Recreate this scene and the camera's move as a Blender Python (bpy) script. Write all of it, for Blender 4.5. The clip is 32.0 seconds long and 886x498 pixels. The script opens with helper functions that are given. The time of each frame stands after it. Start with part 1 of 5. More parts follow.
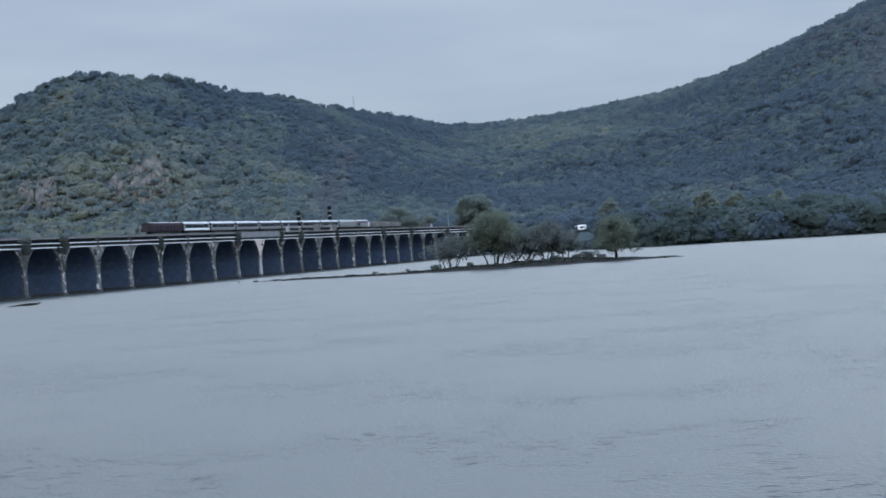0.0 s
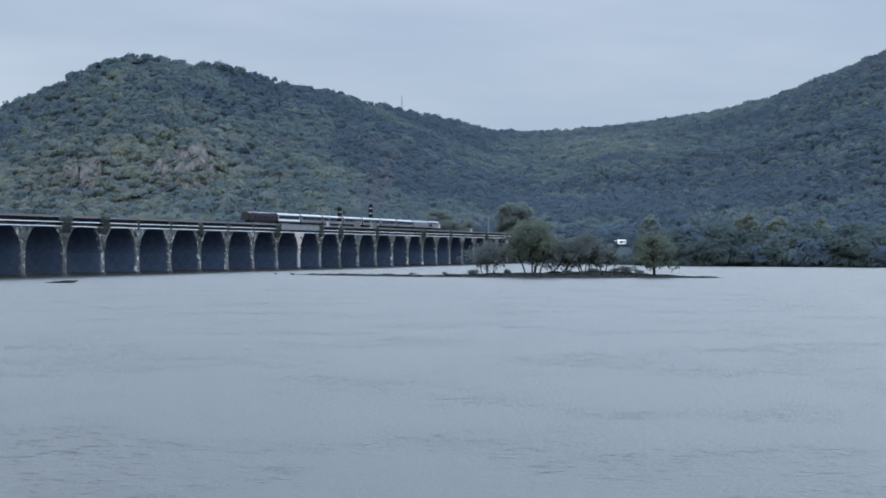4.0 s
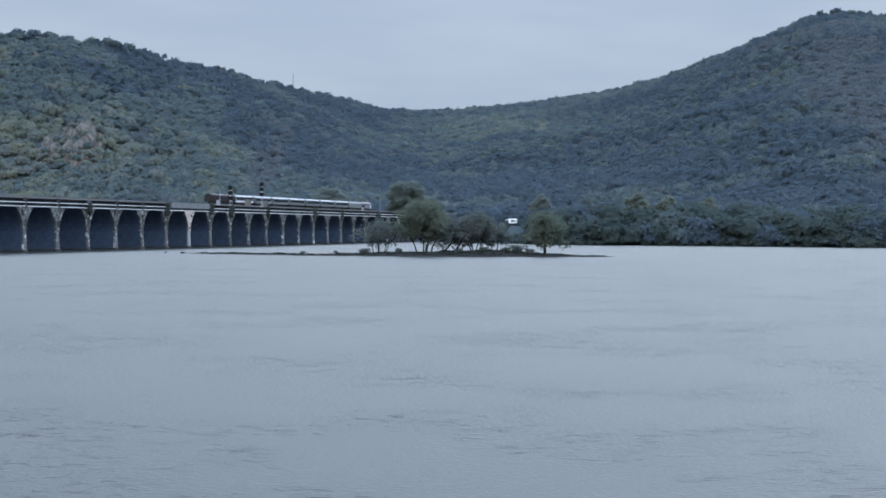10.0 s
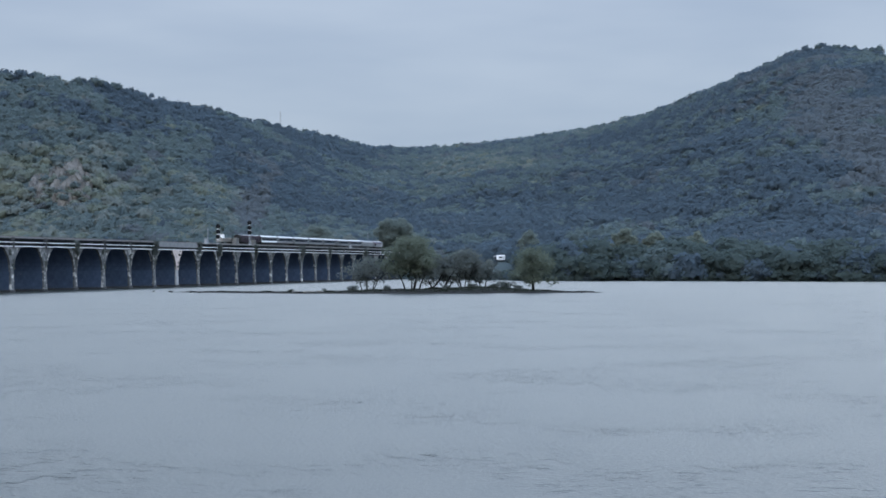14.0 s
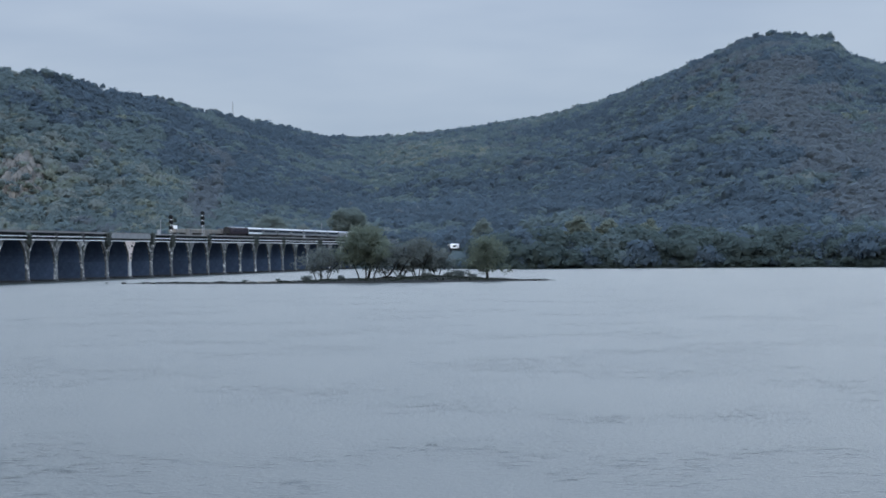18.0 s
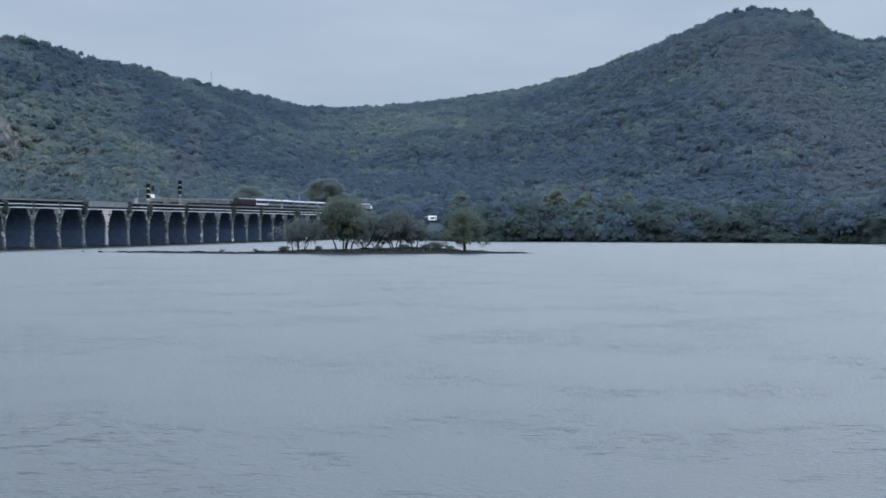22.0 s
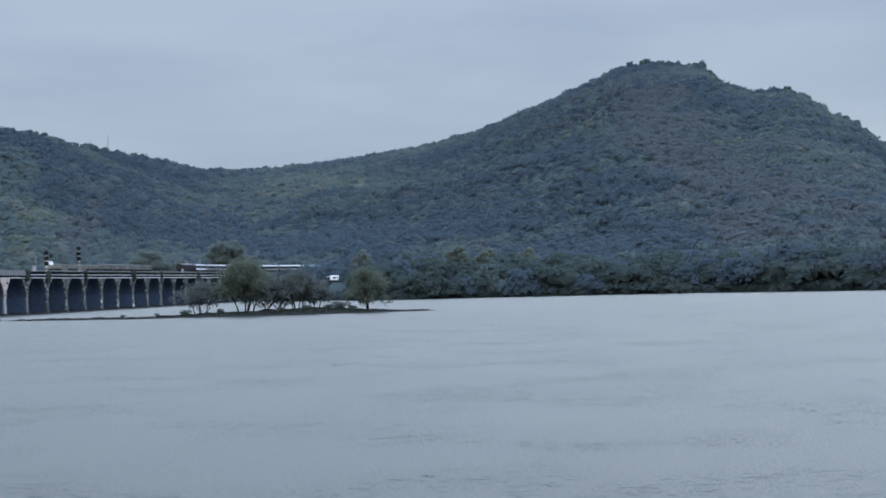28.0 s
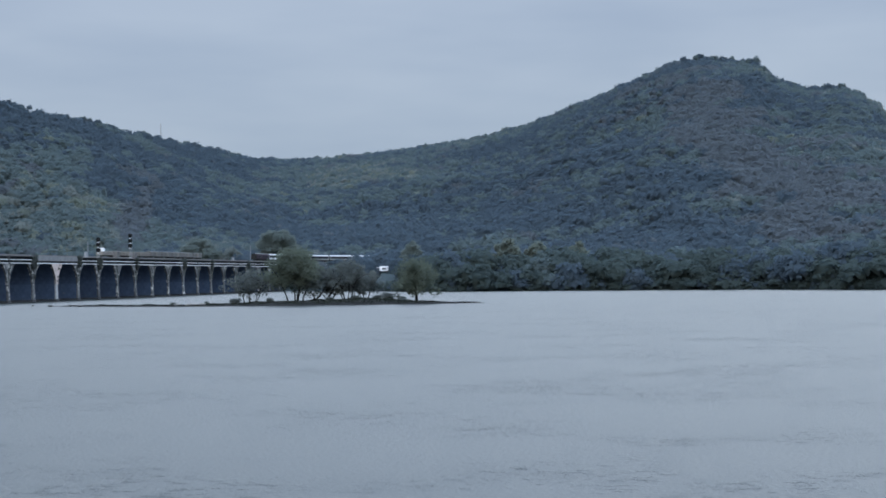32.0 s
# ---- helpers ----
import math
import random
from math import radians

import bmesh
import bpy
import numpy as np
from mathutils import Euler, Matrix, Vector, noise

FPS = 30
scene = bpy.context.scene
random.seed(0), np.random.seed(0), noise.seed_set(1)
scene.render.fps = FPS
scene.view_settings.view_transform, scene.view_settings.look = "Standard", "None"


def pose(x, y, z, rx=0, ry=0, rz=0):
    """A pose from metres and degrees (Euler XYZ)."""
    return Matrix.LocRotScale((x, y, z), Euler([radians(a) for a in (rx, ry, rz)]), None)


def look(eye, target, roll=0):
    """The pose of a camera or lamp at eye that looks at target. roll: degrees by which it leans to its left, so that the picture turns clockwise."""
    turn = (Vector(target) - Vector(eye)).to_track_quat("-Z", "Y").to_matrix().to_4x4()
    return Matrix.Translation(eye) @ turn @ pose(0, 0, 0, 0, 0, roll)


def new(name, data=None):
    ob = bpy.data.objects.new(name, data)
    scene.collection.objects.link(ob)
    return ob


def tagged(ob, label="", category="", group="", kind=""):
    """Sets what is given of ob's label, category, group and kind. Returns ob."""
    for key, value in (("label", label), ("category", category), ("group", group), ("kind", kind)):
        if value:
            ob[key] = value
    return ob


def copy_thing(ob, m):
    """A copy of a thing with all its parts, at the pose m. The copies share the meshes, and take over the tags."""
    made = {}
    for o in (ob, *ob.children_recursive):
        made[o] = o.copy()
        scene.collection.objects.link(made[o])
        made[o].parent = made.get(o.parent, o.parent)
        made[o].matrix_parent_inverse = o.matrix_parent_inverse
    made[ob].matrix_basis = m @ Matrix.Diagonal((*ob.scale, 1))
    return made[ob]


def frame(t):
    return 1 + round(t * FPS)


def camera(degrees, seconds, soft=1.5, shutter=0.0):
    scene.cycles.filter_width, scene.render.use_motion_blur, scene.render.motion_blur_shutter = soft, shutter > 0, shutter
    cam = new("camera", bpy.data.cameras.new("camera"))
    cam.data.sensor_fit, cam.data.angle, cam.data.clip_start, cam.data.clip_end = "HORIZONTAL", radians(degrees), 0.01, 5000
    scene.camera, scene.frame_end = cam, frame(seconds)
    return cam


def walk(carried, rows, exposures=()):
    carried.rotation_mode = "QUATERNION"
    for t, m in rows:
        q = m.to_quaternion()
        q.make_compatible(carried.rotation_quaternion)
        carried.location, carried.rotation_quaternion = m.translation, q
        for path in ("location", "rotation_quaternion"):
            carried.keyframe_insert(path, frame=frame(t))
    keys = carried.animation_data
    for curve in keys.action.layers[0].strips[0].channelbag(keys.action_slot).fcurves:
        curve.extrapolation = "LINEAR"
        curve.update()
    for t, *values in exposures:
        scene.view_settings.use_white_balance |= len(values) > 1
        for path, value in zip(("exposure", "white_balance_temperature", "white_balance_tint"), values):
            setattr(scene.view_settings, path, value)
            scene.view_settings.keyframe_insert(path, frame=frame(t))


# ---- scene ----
# the camera stands on the river bank and only turns
cam = camera(27.0, 32.0, soft=1.75)
PATH = [
    (0.0, pose(0, 0, 8, 89.825, 3.604, 1.272)),
    (0.5, pose(0, 0, 8, 89.329, 0.203, 2.829)),
    (1.0, pose(0, 0, 8, 89.007, -1.947, 3.808)),
    (1.5, pose(0, 0, 8, 88.864, -2.669, 4.396)),
    (2.0, pose(0, 0, 8, 88.926, -2.093, 4.559)),
    (2.5, pose(0, 0, 8, 88.946, -1.407, 4.307)),
    (4.5, pose(0, 0, 8, 90.507, -0.015, 1.380)),
    (5.0, pose(0, 0, 8, 90.989, -0.059, -0.273)),
    (5.5, pose(0, 0, 8, 91.422, -0.026, -1.679)),
    (6.0, pose(0, 0, 8, 91.683, 0.044, -2.045)),
    (6.5, pose(0, 0, 8, 91.748, 0.122, -1.427)),
    (7.0, pose(0, 0, 8, 91.557, 0.097, -0.401)),
    (7.5, pose(0, 0, 8, 91.242, -0.025, 0.129)),
    (8.0, pose(0, 0, 8, 90.797, -0.252, 0.185)),
    (8.5, pose(0, 0, 8, 90.325, -0.502, -0.117)),
    (9.0, pose(0, 0, 8, 89.929, -0.663, -0.624)),
    (9.5, pose(0, 0, 8, 89.588, -0.550, -0.899)),
    (10.0, pose(0, 0, 8, 89.345, -0.340, -0.896)),
    (10.5, pose(0, 0, 8, 89.252, -0.160, -0.707)),
    (11.0, pose(0, 0, 8, 89.347, -0.288, -0.505)),
    (11.5, pose(0, 0, 8, 89.504, -0.385, -0.235)),
    (12.0, pose(0, 0, 8, 89.648, -0.547, -0.001)),
    (12.5, pose(0, 0, 8, 89.749, -0.648, 0.093)),
    (13.0, pose(0, 0, 8, 89.854, -0.487, 0.001)),
    (13.5, pose(0, 0, 8, 90.080, -0.229, -0.405)),
    (14.0, pose(0, 0, 8, 90.492, 0.097, -1.266)),
    (14.5, pose(0, 0, 8, 91.005, 0.393, -2.520)),
    (16.5, pose(0, 0, 8, 90.641, 0.911, -4.529)),
    (17.0, pose(0, 0, 8, 90.238, 0.838, -3.667)),
    (17.5, pose(0, 0, 8, 90.073, 0.675, -2.991)),
    (18.0, pose(0, 0, 8, 90.140, 0.571, -2.694)),
    (18.5, pose(0, 0, 8, 90.158, 0.403, -2.626)),
    (19.0, pose(0, 0, 8, 89.953, 0.252, -2.680)),
    (19.5, pose(0, 0, 8, 89.562, 0.123, -2.692)),
    (20.0, pose(0, 0, 8, 89.118, 0.041, -2.856)),
    (20.5, pose(0, 0, 8, 88.861, 0.078, -3.093)),
    (21.0, pose(0, 0, 8, 88.859, 0.128, -3.232)),
    (21.5, pose(0, 0, 8, 89.002, 0.165, -3.339)),
    (22.0, pose(0, 0, 8, 89.267, -0.054, -3.389)),
    (22.5, pose(0, 0, 8, 89.381, -0.141, -3.454)),
    (23.0, pose(0, 0, 8, 89.547, -0.166, -3.665)),
    (23.5, pose(0, 0, 8, 89.828, 0.088, -4.007)),
    (24.0, pose(0, 0, 8, 90.201, 0.409, -4.293)),
    (24.5, pose(0, 0, 8, 90.611, 0.649, -4.612)),
    (25.0, pose(0, 0, 8, 90.841, 0.703, -4.745)),
    (25.5, pose(0, 0, 8, 90.950, 0.466, -4.769)),
    (27.5, pose(0, 0, 8, 90.947, 1.355, -5.849)),
    (28.0, pose(0, 0, 8, 91.033, 1.497, -6.422)),
    (28.5, pose(0, 0, 8, 91.135, 1.371, -6.794)),
    (29.0, pose(0, 0, 8, 91.199, 1.242, -7.098)),
    (29.5, pose(0, 0, 8, 91.237, 1.247, -7.173)),
    (30.0, pose(0, 0, 8, 91.248, 1.320, -7.000)),
    (30.5, pose(0, 0, 8, 91.291, 1.351, -6.647)),
    (31.0, pose(0, 0, 8, 91.285, 1.390, -6.193)),
    (31.5, pose(0, 0, 8, 91.128, 1.129, -5.615)),
    (32.0, pose(0, 0, 8, 90.820, 0.575, -4.890)),
]
EXPOSURES = [(0.0, 0.03), (1.0, 0.12), (2.0, 0.17), (2.5, 0.17), (4.5, 0.09), (5.0, 0.01), (6.0, -0.02), (8.0, 0.02), (10.0, 0.12), (11.0, 0.08), (12.0, 0.08), (14.0, 0.06),
             (16.5, 0.05), (18.0, 0.03), (19.0, 0.02), (20.0, 0.14), (21.0, 0.12), (22.0, 0.05), (23.0, 0.08), (25.0, -0.07), (28.0, -0.03), (29.0, -0.09), (30.0, -0.07), (31.0, -0.03), (32.0, -0.05)]
walk(cam, PATH, EXPOSURES)

# ---- light: overcast sky and a weak, wide sun ----
world = bpy.data.worlds.new("overcast")
scene.world = world
world.use_nodes = True


def build_world(nt):
    N, L = nt.nodes, nt.links
    N.clear()
    out = N.new("ShaderNodeOutputWorld")
    bg = N.new("ShaderNodeBackground")
    sky = N.new("ShaderNodeTexSky")
    sky.sky_type, sky.sun_disc = "NISHITA", False
    sky.sun_elevation, sky.sun_rotation = radians(36), radians(204)
    co = N.new("ShaderNodeTexCoord")
    mp = N.new("ShaderNodeMapping")
    mp.inputs["Scale"].default_value = (1.0, 1.0, 4.5)
    big = N.new("ShaderNodeTexNoise")
    big.inputs["Scale"].default_value, big.inputs["Detail"].default_value = 2.3, 5.0
    big.inputs["Roughness"].default_value = 0.5
    ramp = N.new("ShaderNodeValToRGB")
    ramp.color_ramp.elements[0].position, ramp.color_ramp.elements[1].position = 0.37, 0.63
    ramp.color_ramp.elements[0].color = (0.330, 0.415, 0.554, 1)
    ramp.color_ramp.elements[1].color = (0.480, 0.560, 0.676, 1)
    # the cloud deck is brighter overhead than at the horizon
    sep = N.new("ShaderNodeSeparateXYZ")
    up = N.new("ShaderNodeMapRange")
    up.inputs["From Min"].default_value, up.inputs["From Max"].default_value = 0.175, 0.28
    up.inputs["To Min"].default_value = 1.0
    # and brighter downstream than upstream
    side = N.new("ShaderNodeMath")
    side.operation = "MULTIPLY_ADD"
    side.inputs[1].default_value, side.inputs[2].default_value = 0.42 * SKY_TOP, SKY_TOP
    mul = N.new("ShaderNodeVectorMath")
    mul.operation = "SCALE"
    dim = N.new("ShaderNodeVectorMath")
    dim.operation = "SCALE"
    dim.inputs["Scale"].default_value = 0.07
    mix = N.new("ShaderNodeMix")
    mix.data_type = "RGBA"
    mix.inputs["Factor"].default_value = 0.90
    L.new(co.outputs["Generated"], mp.inputs["Vector"])
    L.new(mp.outputs["Vector"], big.inputs["Vector"])
    L.new(big.outputs["Fac"], ramp.inputs["Fac"])
    L.new(co.outputs["Generated"], sep.inputs["Vector"])
    L.new(sep.outputs["Z"], up.inputs["Value"])
    L.new(sep.outputs["X"], side.inputs[0])
    L.new(side.outputs["Value"], up.inputs["To Max"])
    # the deck is brightest and a little warmer low down, bluer overhead
    tint = N.new("ShaderNodeMix")
    tint.data_type, tint.blend_type = "RGBA", "MULTIPLY"
    tint.inputs["Factor"].default_value = 1.0
    hue = N.new("ShaderNodeValToRGB")
    hue.color_ramp.elements[0].position, hue.color_ramp.elements[0].color = 0.06, (1.11, 1.11, 1.09, 1)
    hue.color_ramp.elements[1].position, hue.color_ramp.elements[1].color = 0.95, (0.83, 0.985, 1.23, 1)
    for place, tone in ((0.145, (0.94, 0.97, 1.02, 1)), (0.26, (1.19, 1.12, 1.01, 1)), (0.40, (0.75, 0.745, 0.73, 1))):
        hue.color_ramp.elements.new(place).color = tone
    L.new(sep.outputs["Z"], hue.inputs["Fac"])
    L.new(hue.outputs["Color"], tint.inputs["B"])
    L.new(ramp.outputs["Color"], tint.inputs["A"])
    L.new(tint.outputs["Result"], mul.inputs[0])
    L.new(up.outputs["Result"], mul.inputs["Scale"])
    L.new(sky.outputs["Color"], dim.inputs[0])
    L.new(dim.outputs["Vector"], mix.inputs["A"])
    L.new(mul.outputs["Vector"], mix.inputs["B"])
    L.new(mix.outputs["Result"], bg.inputs["Color"])
    bg.inputs["Strength"].default_value = 1.0
    L.new(bg.outputs["Background"], out.inputs["Surface"])


SKY_TOP = 4.5
build_world(world.node_tree)
sun_data = bpy.data.lights.new("sun", "SUN")
sun_data.energy, sun_data.angle, sun_data.color = 1.3, radians(40), (1.0, 0.98, 0.95)
sun = new("sun", sun_data)
sun.matrix_world = look((0, 0, 340), (190, 430, 0))

# ---- the plan ----
EYE_Z = 8.0
PHI = 0.2308319                     # bearing of the bridge, from +y towards +x
BX, BY = -86.49, 711.48             # foot of the pale pier on the near face
SPAN = 24.26
FIRST, LAST = -16, 16               # piers
RAIL_Z = 17.2
TRACK = 7.5                         # the train's track, behind the near face
CURVE_S, CURVE_R = 385.0, 234.0     # the line bends towards the camera's side past the bridge
SPEED = 13.27
BRIDGE_M = pose(BX, BY, 0, 0, 0, 90 - math.degrees(PHI))


def along(s, back=0.0):
    """A point s metres along the line, back metres behind its near face, and its heading."""
    h = np.array((math.sin(PHI), math.cos(PHI)))
    n = np.array((math.cos(PHI), -math.sin(PHI)))
    o = np.array((BX, BY)) - n * back
    if s <= CURVE_S:
        p, a = o + h * s, 0.0
    else:
        a = (s - CURVE_S) / CURVE_R
        p = o + h * (CURVE_S + CURVE_R * math.sin(a)) + n * CURVE_R * (1 - math.cos(a))
    return p[0], p[1], 90 - math.degrees(PHI + a)


# ---- materials ----
def material(name, dark, light, scale=1.0, rough=0.8, bump=0.0, bump_scale=None, stretch=(1, 1, 1), metal=0.0,
             spec=0.3, extra=None, extra_amount=0.0, extra_scale=0.3, per_object=0.0, per_island=0.0):
    m = bpy.data.materials.new(name)
    m.use_nodes = True
    N, L = m.node_tree.nodes, m.node_tree.links
    b = N["Principled BSDF"]
    b.inputs["Roughness"].default_value, b.inputs["Metallic"].default_value = rough, metal
    b.inputs["Specular IOR Level"].default_value = spec
    co = N.new("ShaderNodeTexCoord")
    mp = N.new("ShaderNodeMapping")
    mp.inputs["Scale"].default_value = stretch
    L.new(co.outputs["Object"], mp.inputs["Vector"])
    n1 = N.new("ShaderNodeTexNoise")
    n1.inputs["Scale"].default_value, n1.inputs["Detail"].default_value = scale, 6
    n1.inputs["Roughness"].default_value = 0.65
    L.new(mp.outputs["Vector"], n1.inputs["Vector"])
    ramp = N.new("ShaderNodeValToRGB")
    e = ramp.color_ramp.elements
    e[0].position, e[1].position = 0.32, 0.68
    e[0].color, e[1].color = (*dark, 1), (*light, 1)
    L.new(n1.outputs["Fac"], ramp.inputs["Fac"])
    col = ramp.outputs["Color"]
    if extra:
        n2 = N.new("ShaderNodeTexNoise")
        n2.inputs["Scale"].default_value, n2.inputs["Detail"].default_value = extra_scale, 4
        shift = N.new("ShaderNodeVectorMath")
        shift.operation = "ADD"
        inf = N.new("ShaderNodeObjectInfo")
        ten = N.new("ShaderNodeMath")
        ten.operation = "MULTIPLY"
        ten.inputs[1].default_value = 60.0 if per_object else 0.0
        L.new(inf.outputs["Random"], ten.inputs[0])
        L.new(mp.outputs["Vector"], shift.inputs[0])
        L.new(ten.outputs["Value"], shift.inputs[1])
        L.new(shift.outputs["Vector"], n2.inputs["Vector"])
        mr = N.new("ShaderNodeMapRange")
        mr.inputs["From Min"].default_value = 0.72 - 0.35 * extra_amount
        mr.inputs["From Max"].default_value = 0.84 - 0.35 * extra_amount
        L.new(n2.outputs["Fac"], mr.inputs["Value"])
        mx = N.new("ShaderNodeMix")
        mx.data_type = "RGBA"
        L.new(mr.outputs["Result"], mx.inputs["Factor"])
        L.new(col, mx.inputs["A"])
        mx.inputs["B"].default_value = (*extra, 1)
        col = mx.outputs["Result"]
    if per_object or per_island:
        src = N.new("ShaderNodeObjectInfo").outputs["Random"] if per_object else \
            N.new("ShaderNodeNewGeometry").outputs["Random Per Island"]
        amt = per_object or per_island
        mr = N.new("ShaderNodeMapRange")
        mr.inputs["To Min"].default_value, mr.inputs["To Max"].default_value = 1 - amt, 1 + amt
        L.new(src, mr.inputs["Value"])
        sc = N.new("ShaderNodeVectorMath")
        sc.operation = "SCALE"
        L.new(col, sc.inputs[0])
        L.new(mr.outputs["Result"], sc.inputs["Scale"])
        col = sc.outputs["Vector"]
    L.new(col, b.inputs["Base Color"])
    if bump:
        n3 = N.new("ShaderNodeTexNoise")
        n3.inputs["Scale"].default_value, n3.inputs["Detail"].default_value = bump_scale or scale * 3, 5
        L.new(mp.outputs["Vector"], n3.inputs["Vector"])
        bp = N.new("ShaderNodeBump")
        bp.inputs["Strength"].default_value, bp.inputs["Distance"].default_value = 1.0, bump
        L.new(n3.outputs["Fac"], bp.inputs["Height"])
        L.new(bp.outputs["Normal"], b.inputs["Normal"])
    return m


def water_material():
    m = bpy.data.materials.new("river_water")
    m.use_nodes = True
    N, L = m.node_tree.nodes, m.node_tree.links
    b = N["Principled BSDF"]
    b.inputs["Base Color"].default_value = (0.032, 0.036, 0.031, 1)
    b.inputs["IOR"].default_value = 1.33
    b.inputs["Roughness"].default_value = WATER_ROUGH
    co = N.new("ShaderNodeTexCoord")

    def layer(scale, detail, stretch, turn):
        mp = N.new("ShaderNodeMapping")
        mp.inputs["Rotation"].default_value = (0, 0, turn)
        mp.inputs["Scale"].default_value = (stretch, 1.0, 1.0)
        L.new(co.outputs["Object"], mp.inputs["Vector"])
        n = N.new("ShaderNodeTexNoise")
        n.inputs["Scale"].default_value, n.inputs["Detail"].default_value = scale, detail
        n.inputs["Roughness"].default_value = 0.6
        L.new(mp.outputs["Vector"], n.inputs["Vector"])
        return n.outputs["Fac"]

    chop, wave = layer(9.0, 2, 1.2, 0.3), layer(3.4, 3, 1.1, -0.2)
    patch, riffle = layer(0.05, 4, 1.1, 0.1), layer(2.0, 3, 0.5, 0.02)
    # smooth and ruffled patches drift on the surface
    pr = N.new("ShaderNodeMapRange")
    pr.inputs["From Min"].default_value, pr.inputs["From Max"].default_value = 0.38, 0.68
    pr.inputs["To Min"].default_value, pr.inputs["To Max"].default_value = 0.65, 1.0
    L.new(patch, pr.inputs["Value"])
    rr = N.new("ShaderNodeMapRange")
    rr.inputs["From Min"].default_value, rr.inputs["From Max"].default_value = 0.58, 0.70
    rr.inputs["To Max"].default_value = 1.0
    # riffles gather in some reaches only
    zone = N.new("ShaderNodeMapRange")
    zone.inputs["From Min"].default_value, zone.inputs["From Max"].default_value = 0.47, 0.60
    L.new(patch, zone.inputs["Value"])
    rz = N.new("ShaderNodeMath")
    rz.operation = "MULTIPLY"
    L.new(riffle, rr.inputs["Value"])
    L.new(rr.outputs["Result"], rz.inputs[0])
    L.new(zone.outputs["Result"], rz.inputs[1])
    scl = N.new("ShaderNodeMath")
    scl.operation = "MULTIPLY"
    L.new(wave, scl.inputs[0])
    L.new(pr.outputs["Result"], scl.inputs[1])
    relief = None
    for height, metres in ((scl.outputs["Value"], WAVE_M), (chop, CHOP_M), (rz.outputs["Value"], RIFFLE_M)):
        bump = N.new("ShaderNodeBump")
        bump.inputs["Strength"].default_value, bump.inputs["Distance"].default_value = 1.0, metres
        L.new(height, bump.inputs["Height"])
        if relief:
            L.new(relief, bump.inputs["Normal"])
        relief = bump.outputs["Normal"]
    # normals lean to the near bank so the water mirrors higher, brighter sky
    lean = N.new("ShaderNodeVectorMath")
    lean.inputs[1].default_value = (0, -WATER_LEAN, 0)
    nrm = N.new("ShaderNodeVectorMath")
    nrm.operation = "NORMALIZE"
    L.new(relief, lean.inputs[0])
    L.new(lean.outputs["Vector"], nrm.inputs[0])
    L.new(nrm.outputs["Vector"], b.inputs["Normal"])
    return m


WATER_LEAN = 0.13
WAVE_M, CHOP_M, RIFFLE_M, WATER_ROUGH = 0.062, 0.015, 0.10, 0.30
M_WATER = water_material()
M_GROUND = material("forest_floor", (0.040, 0.054, 0.056), (0.060, 0.076, 0.076), 0.05, 0.95, 0.3, 0.4, spec=0.05)
M_MUD = material("island_soil", (0.014, 0.014, 0.014), (0.034, 0.033, 0.031), 0.5, 0.95, 0.1, 2.0, spec=0.04)
M_GRASS = material("bank_grass", (0.016, 0.020, 0.016), (0.030, 0.036, 0.028), 0.6, 0.9, spec=0.05, per_island=0.3)
M_STONE = material("weathered_sandstone", (0.052, 0.055, 0.058), (0.125, 0.125, 0.122), 0.7, 0.9, 0.06, 1.6,
                   extra=(0.48, 0.46, 0.42), extra_amount=0.5, extra_scale=0.5, per_object=0.3)
M_DARKSTONE = material("dark_sandstone", (0.028, 0.029, 0.031), (0.062, 0.062, 0.062), 0.8, 0.95, 0.06, 1.6, per_object=0.15)
M_PALE = material("repaired_pink_stone", (0.42, 0.335, 0.295), (0.56, 0.47, 0.42), 0.9, 0.9, 0.04, 1.5)
M_LEDGE = material("pale_painted_ledge", (0.72, 0.72, 0.71), (0.86, 0.86, 0.85), 0.25, 0.7, 0.02, 2.0,
                   extra=(0.35, 0.35, 0.34), extra_amount=0.12, extra_scale=0.2)
M_CONC = material("grey_concrete", (0.24, 0.24, 0.235), (0.36, 0.36, 0.35), 0.4, 0.9, 0.02, 2.0)
M_BALLAST = material("ballast", (0.14, 0.14, 0.135), (0.24, 0.235, 0.225), 2.0, 0.95, 0.08, 5.0)
M_STEEL = material("rail_steel", (0.10, 0.09, 0.085), (0.20, 0.18, 0.17), 1.5, 0.5, metal=0.7)
M_TAR = material("tarred_stone", (0.006, 0.007, 0.008), (0.014, 0.015, 0.017), 0.8, 0.95, 0.03, 1.6, spec=0.03)
M_SILVER = material("stainless_steel", (0.23, 0.23, 0.225), (0.34, 0.34, 0.33), 0.5, 0.4, 0.01, 9.0, (0.05, 1, 1), 0.55, 0.5)
M_ROOF = material("stainless_roof", (0.38, 0.38, 0.37), (0.54, 0.54, 0.53), 0.4, 0.5, 0.01, 9.0, (1, 0.05, 1), 0.15, 0.5)
M_UNDER = material("underframe_black", (0.016, 0.016, 0.017), (0.038, 0.036, 0.034), 1.2, 0.9, spec=0.08)
M_GLASS = material("dark_window_glass", (0.012, 0.014, 0.018), (0.03, 0.033, 0.038), 0.7, 0.2, spec=0.2)
M_MAROON = material("maroon_car_paint", (0.017, 0.011, 0.015), (0.030, 0.019, 0.026), 0.6, 0.6, spec=0.1)
M_BLUE = material("dark_blue_stripe", (0.03, 0.05, 0.11), (0.05, 0.075, 0.15), 0.6, 0.45)
